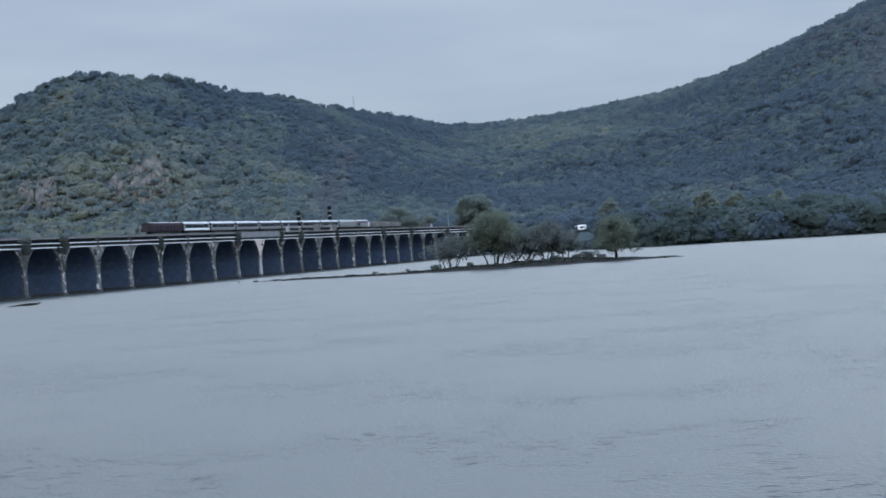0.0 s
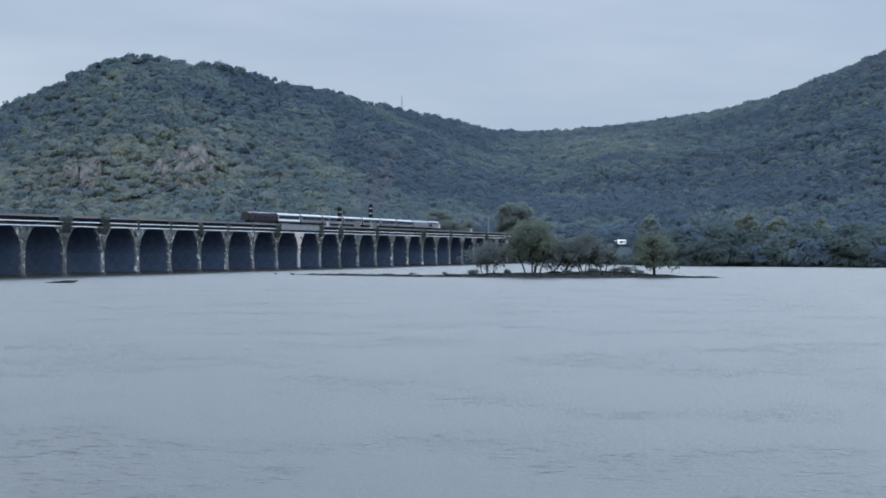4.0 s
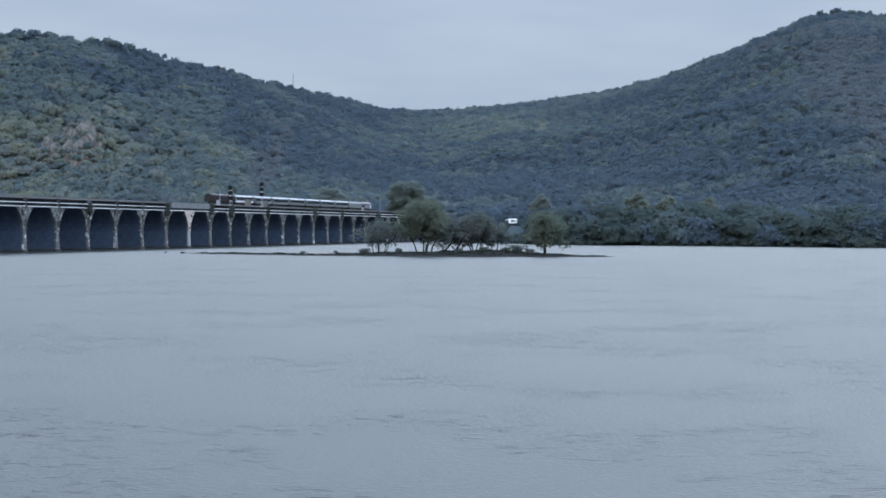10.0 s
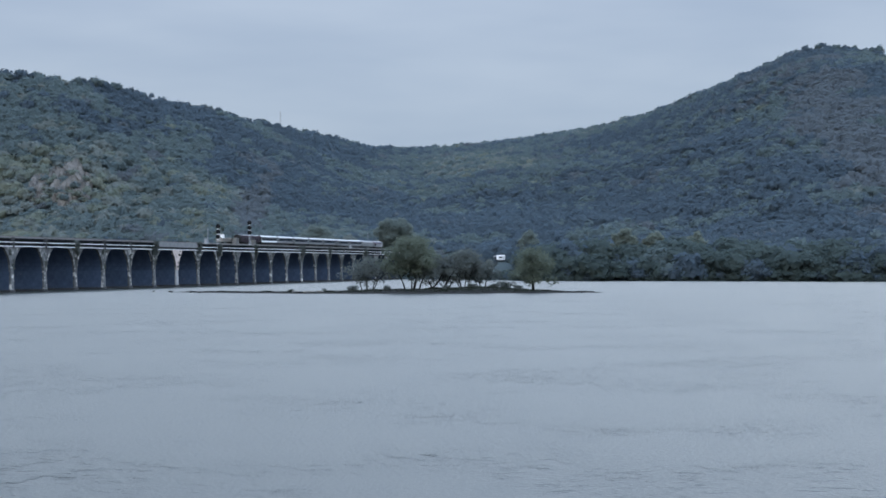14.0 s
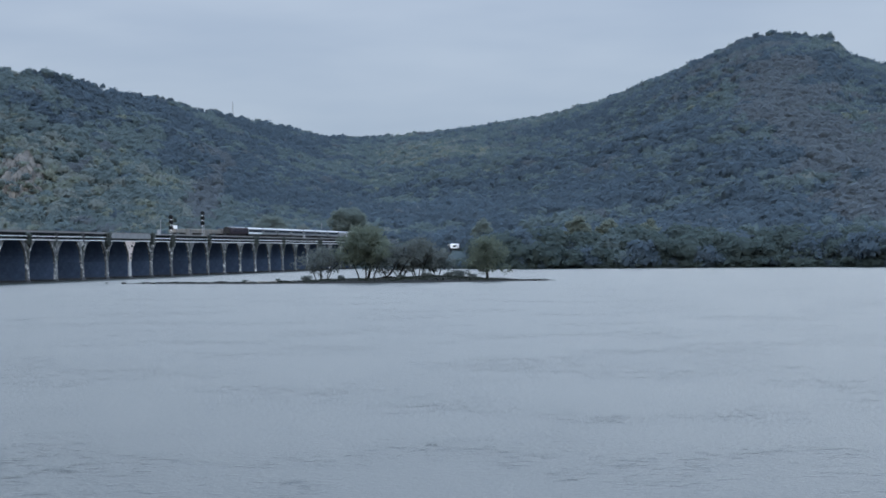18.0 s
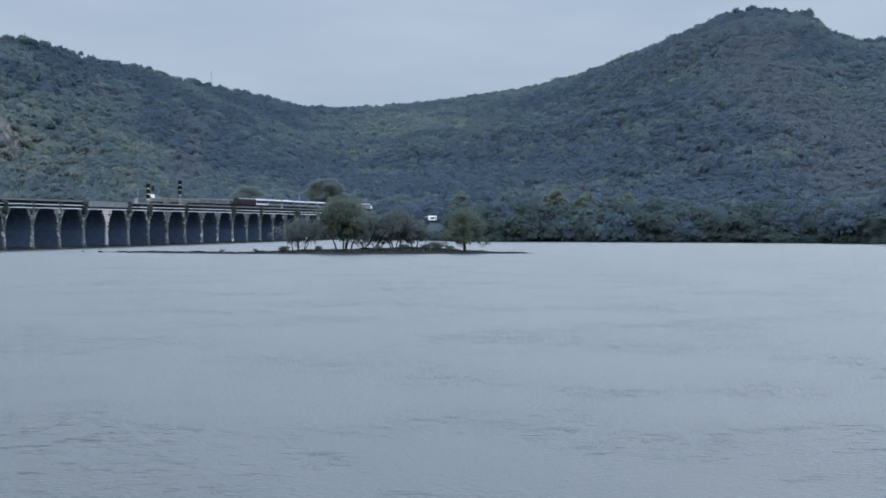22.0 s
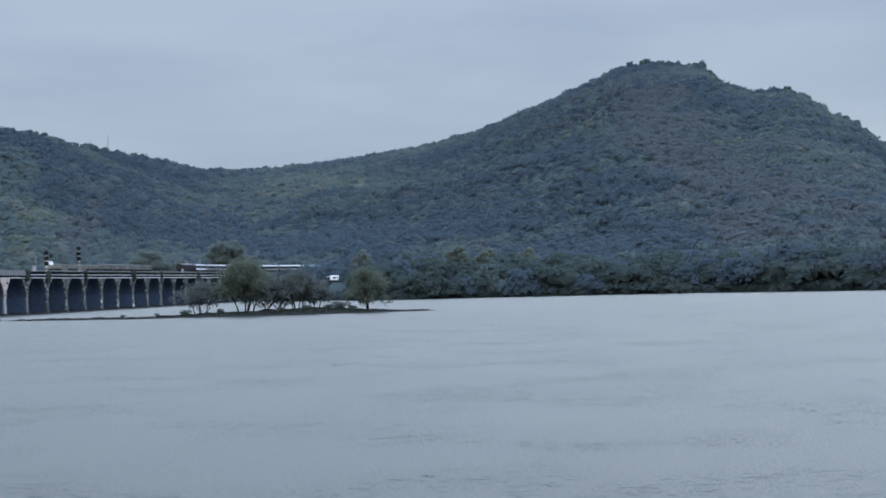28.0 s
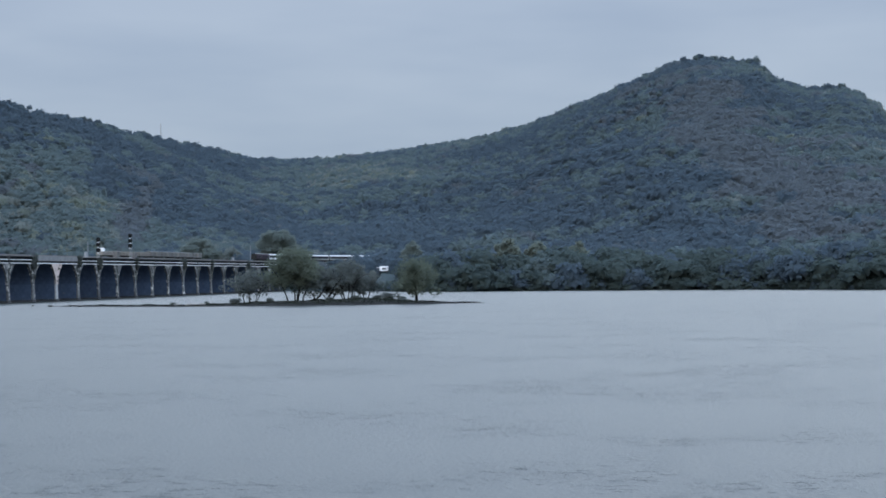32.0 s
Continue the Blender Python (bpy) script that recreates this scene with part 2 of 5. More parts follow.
M_RED = material("red_stripe", (0.30, 0.04, 0.04), (0.38, 0.06, 0.06), 0.6, 0.5)
M_TAN = material("dusty_tan_paint", (0.118, 0.110, 0.096), (0.195, 0.180, 0.155), 0.35, 0.85, 0.01, 2.0,
                 extra=(0.12, 0.085, 0.065), extra_amount=0.35, extra_scale=0.3, per_object=0.2)
M_GREYCAR = material("faded_grey_paint", (0.085, 0.083, 0.078), (0.140, 0.134, 0.124), 0.3, 0.85, 0.01, 2.0,
                     extra=(0.10, 0.075, 0.06), extra_amount=0.3, extra_scale=0.3, per_object=0.15)
M_WHITE = material("white_paint", (0.72, 0.72, 0.71), (0.84, 0.84, 0.83), 0.6, 0.6)
M_BLACK = material("signal_black", (0.007, 0.007, 0.008), (0.015, 0.015, 0.016), 1.0, 0.9, spec=0.03)
M_LENS = material("signal_lens", (0.02, 0.02, 0.02), (0.04, 0.04, 0.04), 3.0, 0.2, spec=0.6)
M_GALV = material("galvanised_steel", (0.24, 0.25, 0.26), (0.34, 0.35, 0.36), 0.8, 0.65, metal=0.3)
M_BARK = material("grey_bark", (0.012, 0.012, 0.012), (0.030, 0.028, 0.026), 2.0, 0.95, 0.05, 6.0, (1, 1, 0.25), spec=0.03)
M_ROCK = material("quarried_rock", (0.052, 0.052, 0.050), (0.150, 0.138, 0.122), 0.16, 0.95, 1.2, 0.25, (1, 1, 0.4),
                  extra=(0.100, 0.086, 0.074), extra_amount=0.4, extra_scale=0.07, spec=0.05)
M_TALUS = material("brown_talus", (0.11, 0.098, 0.082), (0.19, 0.168, 0.140), 0.08, 0.95, 0.6, 0.4)


def foliage(name, dark, light, vary=0.045, lift=1.5):
    """Leaves reflect, pass some light, and lift bends their normals skyward to soften shade."""
    m = material(name, dark, light, 0.06, 0.8, 0.1, 0.5, spec=0.1, per_island=vary)
    N, L = m.node_tree.nodes, m.node_tree.links
    b = N["Principled BSDF"]
    tilt = N.new("ShaderNodeVectorMath")
    tilt.inputs[1].default_value = (0, 0, lift)
    nrm = N.new("ShaderNodeVectorMath")
    nrm.operation = "NORMALIZE"
    L.new(b.inputs["Normal"].links[0].from_socket, tilt.inputs[0])
    L.new(tilt.outputs["Vector"], nrm.inputs[0])
    L.new(nrm.outputs["Vector"], b.inputs["Normal"])
    tr = N.new("ShaderNodeBsdfTranslucent")
    L.new(b.inputs["Base Color"].links[0].from_socket, tr.inputs["Color"])
    mx = N.new("ShaderNodeMixShader")
    mx.inputs["Fac"].default_value = 0.6
    L.new(b.outputs["BSDF"], mx.inputs[1])
    L.new(tr.outputs["BSDF"], mx.inputs[2])
    L.new(mx.outputs["Shader"], N["Material Output"].inputs["Surface"])
    return m


# the hills' haze is put into deep, mid and brown as blue-grey
F_DEEP = foliage("hazed_deep_green_foliage", (0.077, 0.106, 0.126), (0.098, 0.130, 0.152))
F_MID = foliage("hazed_mid_green_foliage", (0.108, 0.143, 0.143), (0.141, 0.176, 0.170))
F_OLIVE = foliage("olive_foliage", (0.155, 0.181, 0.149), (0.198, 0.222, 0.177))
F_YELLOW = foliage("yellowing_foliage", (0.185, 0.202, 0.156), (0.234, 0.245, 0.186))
F_BROWN = foliage("hazed_browning_foliage", (0.111, 0.128, 0.140), (0.138, 0.157, 0.165))
F_GREYGREEN = foliage("pale_grey_green_foliage", (0.163, 0.186, 0.170), (0.207, 0.230, 0.204))
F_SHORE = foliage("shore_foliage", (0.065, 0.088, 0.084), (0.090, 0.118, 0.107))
FOLIAGE = (F_DEEP, F_MID, F_OLIVE, F_YELLOW, F_BROWN, F_GREYGREEN, F_SHORE)


# ---- mesh helpers ----
def mesh_of(name, verts, faces, mats, index=None, smooth=False):
    me = bpy.data.meshes.new(name)
    me.from_pydata([tuple(v) for v in verts], [], faces)
    for m in mats if isinstance(mats, (tuple, list)) else (mats,):
        me.materials.append(m)
    if index is not None:
        me.polygons.foreach_set("material_index", index)
    if smooth:
        me.polygons.foreach_set("use_smooth", [True] * len(faces))
    me.update()
    return me


def fast_mesh(name, verts, tris, mats, index, smooth=False):
    """A large triangle mesh from arrays."""
    me = bpy.data.meshes.new(name)
    me.vertices.add(len(verts))
    me.vertices.foreach_set("co", np.asarray(verts, np.float32).ravel())
    me.loops.add(len(tris) * 3)
    me.loops.foreach_set("vertex_index", np.asarray(tris, np.int32).ravel())
    me.polygons.add(len(tris))
    me.polygons.foreach_set("loop_start", np.arange(0, len(tris) * 3, 3, dtype=np.int32))
    me.polygons.foreach_set("loop_total", np.full(len(tris), 3, np.int32))
    for m in mats:
        me.materials.append(m)
    me.polygons.foreach_set("material_index", np.asarray(index, np.int32))
    me.polygons.foreach_set("use_smooth", np.full(len(tris), smooth))
    me.update(calc_edges=True)
    return me


def part(name, me, parent, label="", m=None):
    """One mesh object under a thing or a part."""
    ob = new(name, me)
    ob.parent = parent
    if m is not None:
        ob.matrix_basis = m
    return tagged(ob, label)


def thing(name, m, label, category, group="", kind=""):
    ob = new(name)
    ob.matrix_basis = m
    return tagged(ob, label, category, group, kind)


class Shape:
    """Boxes, tubes and lofts gathered into one mesh."""

    def __init__(self):
        self.v, self.f, self.i = [], [], []

    def add(self, verts, faces, mat=0):
        o = len(self.v)
        self.v += [tuple(p) for p in verts]
        self.f += [tuple(o + k for k in f) for f in faces]
        self.i += [mat] * len(faces)
        return self

    def box(self, x0, x1, y0, y1, z0, z1, mat=0, cut=0.0):
        """A box with its upright edges cut off by cut metres."""
        c = min(cut, (x1 - x0) / 2.1, (y1 - y0) / 2.1)
        if c <= 0:
            ring = [(x0, y0), (x1, y0), (x1, y1), (x0, y1)]
        else:
            ring = [(x0 + c, y0), (x1 - c, y0), (x1, y0 + c), (x1, y1 - c), (x1 - c, y1), (x0 + c, y1), (x0, y1 - c), (x0, y0 + c)]
        return self.prism(ring, z0, z1, mat)

    def prism(self, ring, z0, z1, mat=0):
        n = len(ring)
        v = [(x, y, z0) for x, y in ring] + [(x, y, z1) for x, y in ring]
        f = [tuple(range(n))[::-1], tuple(range(n, 2 * n))] + [(k, (k + 1) % n, n + (k + 1) % n, n + k) for k in range(n)]
        return self.add(v, f, mat)

    def extrude_x(self, ring, x0, x1, mat=0):
        """A profile in y, z drawn along x."""
        n = len(ring)
        v = [(x0, y, z) for y, z in ring] + [(x1, y, z) for y, z in ring]
        f = [tuple(range(n)), tuple(range(n, 2 * n))[::-1]] + [(n + k, n + (k + 1) % n, (k + 1) % n, k) for k in range(n)]
        return self.add(v, f, mat)

    def tube(self, pts, radii, n=7, mat=0):
        rings = []
        pts = [Vector(p) for p in pts]
        for k, p in enumerate(pts):
            d = (pts[min(k + 1, len(pts) - 1)] - pts[max(k - 1, 0)]).normalized()
            a = d.orthogonal().normalized()
            b = d.cross(a)
            rings.append([p + radii[k] * (math.cos(2 * math.pi * j / n) * a + math.sin(2 * math.pi * j / n) * b) for j in range(n)])
        v = [p for r in rings for p in r]
        f = [(k * n + j, k * n + (j + 1) % n, (k + 1) * n + (j + 1) % n, (k + 1) * n + j) for k in range(len(pts) - 1) for j in range(n)]
        f += [tuple(range(n))[::-1], tuple(range(len(v) - n, len(v)))]
        return self.add(v, f, mat)

    def disc(self, c, axis, r, depth, n=14, mat=0):
        a = Vector(axis).normalized()
        return self.tube([Vector(c) - a * depth / 2, Vector(c) + a * depth / 2], [r, r], n, mat)

    def mesh(self, name, mats, smooth=False):
        return mesh_of(name, self.v, self.f, mats, self.i, smooth)


# ---- land and water ----
def curve_of(points):
    xs, ys = [p[0] for p in points], [p[1] for p in points]
    return lambda a: np.interp(a, xs, ys)


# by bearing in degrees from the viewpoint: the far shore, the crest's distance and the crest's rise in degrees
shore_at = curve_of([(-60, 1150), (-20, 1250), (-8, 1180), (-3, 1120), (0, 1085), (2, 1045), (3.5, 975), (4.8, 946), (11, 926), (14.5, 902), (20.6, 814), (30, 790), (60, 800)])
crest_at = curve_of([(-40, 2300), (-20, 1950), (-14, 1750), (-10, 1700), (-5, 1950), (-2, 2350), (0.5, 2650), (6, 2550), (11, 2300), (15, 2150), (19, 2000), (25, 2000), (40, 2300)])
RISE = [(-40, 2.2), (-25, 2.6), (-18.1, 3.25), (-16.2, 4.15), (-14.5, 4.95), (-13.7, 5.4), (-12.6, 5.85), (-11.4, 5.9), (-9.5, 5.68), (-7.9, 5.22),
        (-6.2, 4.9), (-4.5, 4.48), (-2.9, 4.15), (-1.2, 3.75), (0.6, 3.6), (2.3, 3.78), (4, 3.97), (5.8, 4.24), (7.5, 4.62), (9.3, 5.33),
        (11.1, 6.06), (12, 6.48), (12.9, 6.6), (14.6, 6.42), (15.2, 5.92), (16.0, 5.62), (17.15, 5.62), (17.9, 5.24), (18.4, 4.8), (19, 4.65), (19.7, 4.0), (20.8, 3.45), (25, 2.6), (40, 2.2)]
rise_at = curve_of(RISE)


CAMPER = (53.5, 1010.0)


def polar(a, r):
    return r * math.sin(radians(a)), r * math.cos(radians(a))


def fold(x, y, s):
    return noise.noise((x / s, y / s, 3.7))


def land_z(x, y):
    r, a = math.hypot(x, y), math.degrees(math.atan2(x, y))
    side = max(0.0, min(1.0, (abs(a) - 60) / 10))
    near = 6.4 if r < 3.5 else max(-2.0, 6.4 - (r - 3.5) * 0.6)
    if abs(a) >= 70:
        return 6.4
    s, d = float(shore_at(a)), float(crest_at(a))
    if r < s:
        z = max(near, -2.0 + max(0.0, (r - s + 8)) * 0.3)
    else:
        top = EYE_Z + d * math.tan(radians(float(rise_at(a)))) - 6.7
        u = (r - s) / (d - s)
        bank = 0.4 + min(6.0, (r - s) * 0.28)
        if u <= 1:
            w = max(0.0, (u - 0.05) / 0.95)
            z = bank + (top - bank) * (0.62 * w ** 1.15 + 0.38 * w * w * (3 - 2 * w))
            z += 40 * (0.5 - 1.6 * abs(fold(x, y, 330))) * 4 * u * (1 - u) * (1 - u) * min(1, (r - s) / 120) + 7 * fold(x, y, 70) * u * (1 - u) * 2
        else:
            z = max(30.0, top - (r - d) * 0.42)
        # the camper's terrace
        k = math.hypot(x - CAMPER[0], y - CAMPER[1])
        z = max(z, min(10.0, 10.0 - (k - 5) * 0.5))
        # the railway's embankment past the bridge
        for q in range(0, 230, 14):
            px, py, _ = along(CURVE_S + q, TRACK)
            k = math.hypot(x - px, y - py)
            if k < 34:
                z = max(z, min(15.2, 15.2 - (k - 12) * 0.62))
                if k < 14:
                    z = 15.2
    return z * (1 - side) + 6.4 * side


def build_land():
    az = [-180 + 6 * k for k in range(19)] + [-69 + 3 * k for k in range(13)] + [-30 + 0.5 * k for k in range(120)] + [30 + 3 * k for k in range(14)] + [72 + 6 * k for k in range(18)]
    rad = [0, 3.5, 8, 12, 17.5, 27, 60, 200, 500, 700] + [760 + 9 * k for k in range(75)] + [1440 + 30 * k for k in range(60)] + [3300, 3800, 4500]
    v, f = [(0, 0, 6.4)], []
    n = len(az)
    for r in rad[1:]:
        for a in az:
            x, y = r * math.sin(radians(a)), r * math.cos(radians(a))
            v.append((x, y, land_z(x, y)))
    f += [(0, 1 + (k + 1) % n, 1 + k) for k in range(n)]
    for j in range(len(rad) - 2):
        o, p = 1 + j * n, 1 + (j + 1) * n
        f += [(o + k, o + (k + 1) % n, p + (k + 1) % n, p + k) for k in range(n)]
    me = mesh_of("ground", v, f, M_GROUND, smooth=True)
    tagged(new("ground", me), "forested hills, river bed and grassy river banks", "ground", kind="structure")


build_land()


def build_water():
    s = Shape()
    ring = [(1500 * math.cos(2 * math.pi * k / 48), 700 + 1500 * math.sin(2 * math.pi * k / 48)) for k in range(48)]
    s.prism(ring, -1.6, -0.3)
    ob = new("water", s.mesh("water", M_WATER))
    return tagged(ob, "wide grey river with small ripples drifting downstream", "water", kind="structure")


WATER = build_water()


# ---- forest ----
def ico(fine=2):
    bm = bmesh.new()
    bmesh.ops.create_icosphere(bm, subdivisions=fine, radius=1)
    v = np.array([p.co[:] for p in bm.verts])
    f = np.array([[q.index for q in p.verts] for p in bm.faces])
    bm.free()
    return v, f


ICO = ico(2)


def crown_kinds(count, cards, rng):
    """Unit crowns: a lumpy leafy mass of merged lobes, with loose sprays on its surface."""
    kinds = []
    bv, bf = ICO
    keep = bv[bf].mean(axis=1)[:, 2] > -0.3
    for k in range(count):
        n = 14
        lobes = rng.normal(size=(n, 3))
        lobes /= np.linalg.norm(lobes, axis=1)[:, None]
        lobes[:, 2] = lobes[:, 2] * 0.8 + 0.12
        lobes *= rng.uniform(0.42, 0.74, size=(n, 1))
        size = rng.uniform(0.24, 0.46, size=n)
        lobes, size = np.vstack([lobes, (0, 0, 0)]), np.append(size, 0.62)

        def reach(d):
            """How far the merged lobes reach along each direction."""
            along_d = d @ lobes.T
            root = size[None, :] ** 2 - np.sum(lobes ** 2, axis=1)[None, :] + along_d ** 2
            return np.max(np.where(root > 0, along_d + np.sqrt(np.maximum(root, 0)), 0), axis=1)

        p = bv * (reach(bv) * rng.uniform(0.84, 0.96, size=len(bv)))[:, None]
        d = rng.normal(size=(cards, 3))
        d[:, 2] = np.abs(d[:, 2]) - 0.45 * rng.random(cards)
        d /= np.linalg.norm(d, axis=1)[:, None]
        c = d * (reach(d) * rng.uniform(0.92, 1.07, size=cards))[:, None]
        nrm = d + rng.normal(size=(cards, 3)) * 0.6
        nrm /= np.linalg.norm(nrm, axis=1)[:, None]
        a = np.cross(nrm, rng.normal(size=(cards, 3)))
        a /= np.linalg.norm(a, axis=1)[:, None] + 1e-9
        e = np.cross(nrm, a)
        w = rng.uniform(0.08, 0.18, size=(cards, 1)) * (150 / cards) ** 0.35
        tri = np.stack([c + a * w * 1.1, c - a * w * 0.7 + e * w * 0.9, c - a * w * 0.6 - e * w], 1).reshape(-1, 3)
        kinds.append((np.concatenate([tri, p]), np.concatenate([np.arange(3 * cards).reshape(-1, 3), bf[keep] + 3 * cards])))
    return kinds


def gather(name, trees, kinds, label, category, rng):
    """trees: x, y, z of the crown's middle, radius, height, foliage. One joined mesh."""
    V, F, I, o = [], [], [], 0
    for x, y, z, r, h, m in trees:
        kv, kf = kinds[rng.integers(len(kinds))]
        a = rng.uniform(0, 6.283)
        c, s = math.cos(a), math.sin(a)
        w = np.stack([(kv[:, 0] * c - kv[:, 1] * s) * r + x, (kv[:, 0] * s + kv[:, 1] * c) * r + y, kv[:, 2] * h + z], 1)
        V.append(w)
        F.append(kf + o)
        I.append(np.full(len(kf), m))
        o += len(kv)
    me = fast_mesh(name, np.concatenate(V), np.concatenate(F), FOLIAGE, np.concatenate(I), True)
    return tagged(new(name, me), label, category, kind="stuff")


LINE = [along(CURVE_S + q, TRACK)[:2] for q in range(-20, 240, 8)]
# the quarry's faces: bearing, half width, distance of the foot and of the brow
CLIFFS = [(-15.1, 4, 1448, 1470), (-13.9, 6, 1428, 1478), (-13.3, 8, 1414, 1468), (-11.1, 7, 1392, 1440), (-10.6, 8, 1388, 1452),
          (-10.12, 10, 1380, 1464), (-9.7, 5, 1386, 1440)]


def near_to(v, middle, half):
    return math.exp(-((v - middle) / half) ** 2)


def kind_of_leaf(x, y, a, u, rng):
    """The wood's make-up by bearing a and height u on the slope."""
    drift = 0.55 * noise.noise((x / 170, y / 170, 0)) + 0.3 * noise.noise((x / 55, y / 55, 5))
    drift *= 0.55 if a > 4 else 1.0
    p = 0.40 + drift + rng.normal() * 0.10
    p += 0.52 * near_to(a, -11.5, 4.6) * near_to(u, 0.34, 0.28)     # thin young growth round the quarry
    p += 0.22 * near_to(a, -17, 3) * near_to(u, 0.3, 0.4)
    p -= 0.12 * near_to(a, -4.5, 2.4) * near_to(u, 0.62, 0.4)       # darker wood above the bridge's end
    p += 0.10 * near_to(a, 2.5, 3.5) * near_to(u, 0.5, 0.3)
    p -= 0.14 * near_to(a, 9, 6) * near_to(u, 0.30, 0.3)
    p -= 0.22 * near_to(a, 1, 5) * near_to(u, 0.14, 0.22)
    p += 0.12 * near_to(u, 0.0, 0.05)                               # leafier trees by the water
    # browning oaks on the dry slope under the round summit, and along the cleared strip
    dry = near_to(a, 12.2 + 5.5 * (0.8 - u), 1.7) * near_to(u, 0.55, 0.34) + 0.9 * near_to(a, 17, 2.5) * near_to(u, 0.3, 0.2)
    strip = near_to(a, -5.3 + 2.0 * u, 0.5) * near_to(u, 0.35, 0.3)
    patch = 0.5 + 0.8 * noise.noise((x / 60, y / 60, 11)) + 0.12 * rng.normal()
    foot = 0.8 * near_to(a, -11, 4.5) * near_to(u, 0.07, 0.1)        # scrubby ground below the quarry
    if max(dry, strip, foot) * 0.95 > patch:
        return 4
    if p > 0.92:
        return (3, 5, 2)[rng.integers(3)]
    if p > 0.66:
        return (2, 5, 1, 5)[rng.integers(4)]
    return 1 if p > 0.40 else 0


def build_forest():
    rng = np.random.default_rng(4)
    kinds = crown_kinds(24, 92, rng)
    leafy = crown_kinds(14, 220, rng)
    hill, belt, scrub = [], [], []
    step = 9.2
    r = 790.0
    while r < 2760:
        n = int(46 * math.pi / 180 * r / step)
        for k in range(n):
            a = -22 + 46 * (k + rng.uniform(0, 1)) / n
            q = r + rng.uniform(-0.5, 0.5) * step
            s, d = float(shore_at(a)), float(crest_at(a))
            if q < s + 2 or q > d + 45:
                continue
            x, y = q * math.sin(radians(a)), q * math.cos(radians(a))
            u = (q - s) / (d - s)
            near_line = min(math.hypot(x - px, y - py) for px, py in LINE) if q < 1300 else 99
            # behind the bridge the wood starts past its far face
            back = (x - BX) * -math.cos(PHI) + (y - BY) * math.sin(PHI)
            if near_line < 11 or (-3 < back < 28 and a < 1):
                continue
            if math.hypot(x - CAMPER[0], y - CAMPER[1]) < 5:
                continue
            z = land_z(x, y)
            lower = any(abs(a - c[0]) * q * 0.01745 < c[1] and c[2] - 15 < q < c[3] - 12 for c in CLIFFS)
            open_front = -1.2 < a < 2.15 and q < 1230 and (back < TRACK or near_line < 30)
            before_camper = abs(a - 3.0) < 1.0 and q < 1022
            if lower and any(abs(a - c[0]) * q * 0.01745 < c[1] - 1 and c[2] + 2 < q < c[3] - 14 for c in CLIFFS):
                if rng.random() < 0.95:
                    h = rng.uniform(1.8, 4.2)
                    scrub.append((x, y, z + 5, h * 1.2, h, (5, 2, 1)[rng.integers(3)]))
                continue
            if lower or open_front or before_camper:
                if rng.random() < 0.9:
                    h = rng.uniform(2.0, 4.2) if not before_camper else rng.uniform(1.2, 2.2)
                    scrub.append((x, y, z + h * 0.4, h * 1.3, h, (4, 2, 5, 1)[rng.integers(4)]))
                continue
            big = 0.5 + 0.5 * noise.noise((x / 90, y / 90, 9))
            rr = rng.uniform(5.2, 8.6) * (0.82 + 0.5 * big)
            rr *= 1.5 if q < s + 110 else 1.2 if u < 0.3 else 1.05
            hh = rr * rng.uniform(0.68, 0.92)
            m = kind_of_leaf(x, y, a, u, rng)
            if q < s + 70:
                m = (0, 6, 6, 2, 6, 1)[m]
            tree = (x, y, z + (rng.uniform(0.5, 6.5) if q < s + 70 else rng.uniform(0.0, 1.4)) + (rng.uniform(-2.5, 2.5) if u > 0.95 else 0), rr, hh, m)
            (belt if q < s + 70 else hill).append(tree)
            for bough in range(2 if q < s + 70 else 0):
                # low boughs close the shore's edge
                h = rng.uniform(2.5, 4.5)
                belt.append((x + rng.uniform(-6, 6), y - rng.uniform(0, 6), z + h * 0.25, h * 1.5, h, (0, 6, 6, 6)[rng.integers(4)]))
        r += step
    # taller crowns that stand above the crests
    for a0, a1, n in ((-10.0, -8.2, 16), (-12.5, -10.0, 3), (13.4, 14.9, 16), (12.0, 13.4, 8), (-8, -2, 16), (15, 19, 14), (0.5, 2.2, 8)):
        for k in range(n):
            a = rng.uniform(a0, a1)
            q = float(crest_at(a)) + rng.uniform(-25, 5)
            x, y = q * math.sin(radians(a)), q * math.cos(radians(a))
            h = rng.uniform(3.6, 6.5)
            hill.append((x, y, land_z(x, y) + rng.uniform(3.5, 7), h * rng.uniform(0.7, 1.1), h, (0, 1, 0)[rng.integers(3)]))
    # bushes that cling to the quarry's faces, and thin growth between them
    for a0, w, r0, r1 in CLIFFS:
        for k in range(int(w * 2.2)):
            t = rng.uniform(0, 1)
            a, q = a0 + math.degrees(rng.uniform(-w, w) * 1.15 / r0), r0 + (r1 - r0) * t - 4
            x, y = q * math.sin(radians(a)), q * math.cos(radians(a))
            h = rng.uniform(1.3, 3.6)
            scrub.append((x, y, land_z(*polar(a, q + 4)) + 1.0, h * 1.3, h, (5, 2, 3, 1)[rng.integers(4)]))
    # saplings below the camper and along the railway's bank
    for k in range(26):
        a = rng.uniform(2.5, 3.6)
        q = float(shore_at(a)) + rng.uniform(0, 9)
        scrub.append((*(q * v for v in (math.sin(radians(a)), math.cos(radians(a)))), rng.uniform(0.6, 2.6), 2.4, 2.2, (0, 1, 2)[rng.integers(3)]))
    for k in range(150):
        x, y, _ = along(CURVE_S - 8 + 1.55 * k, TRACK - rng.uniform(11, 34))
        h = rng.uniform(1.8, 3.4)
        scrub.append((x, y, land_z(x, y) + h * 0.4, h * 1.4, h, (1, 2, 5, 0)[rng.integers(4)]))
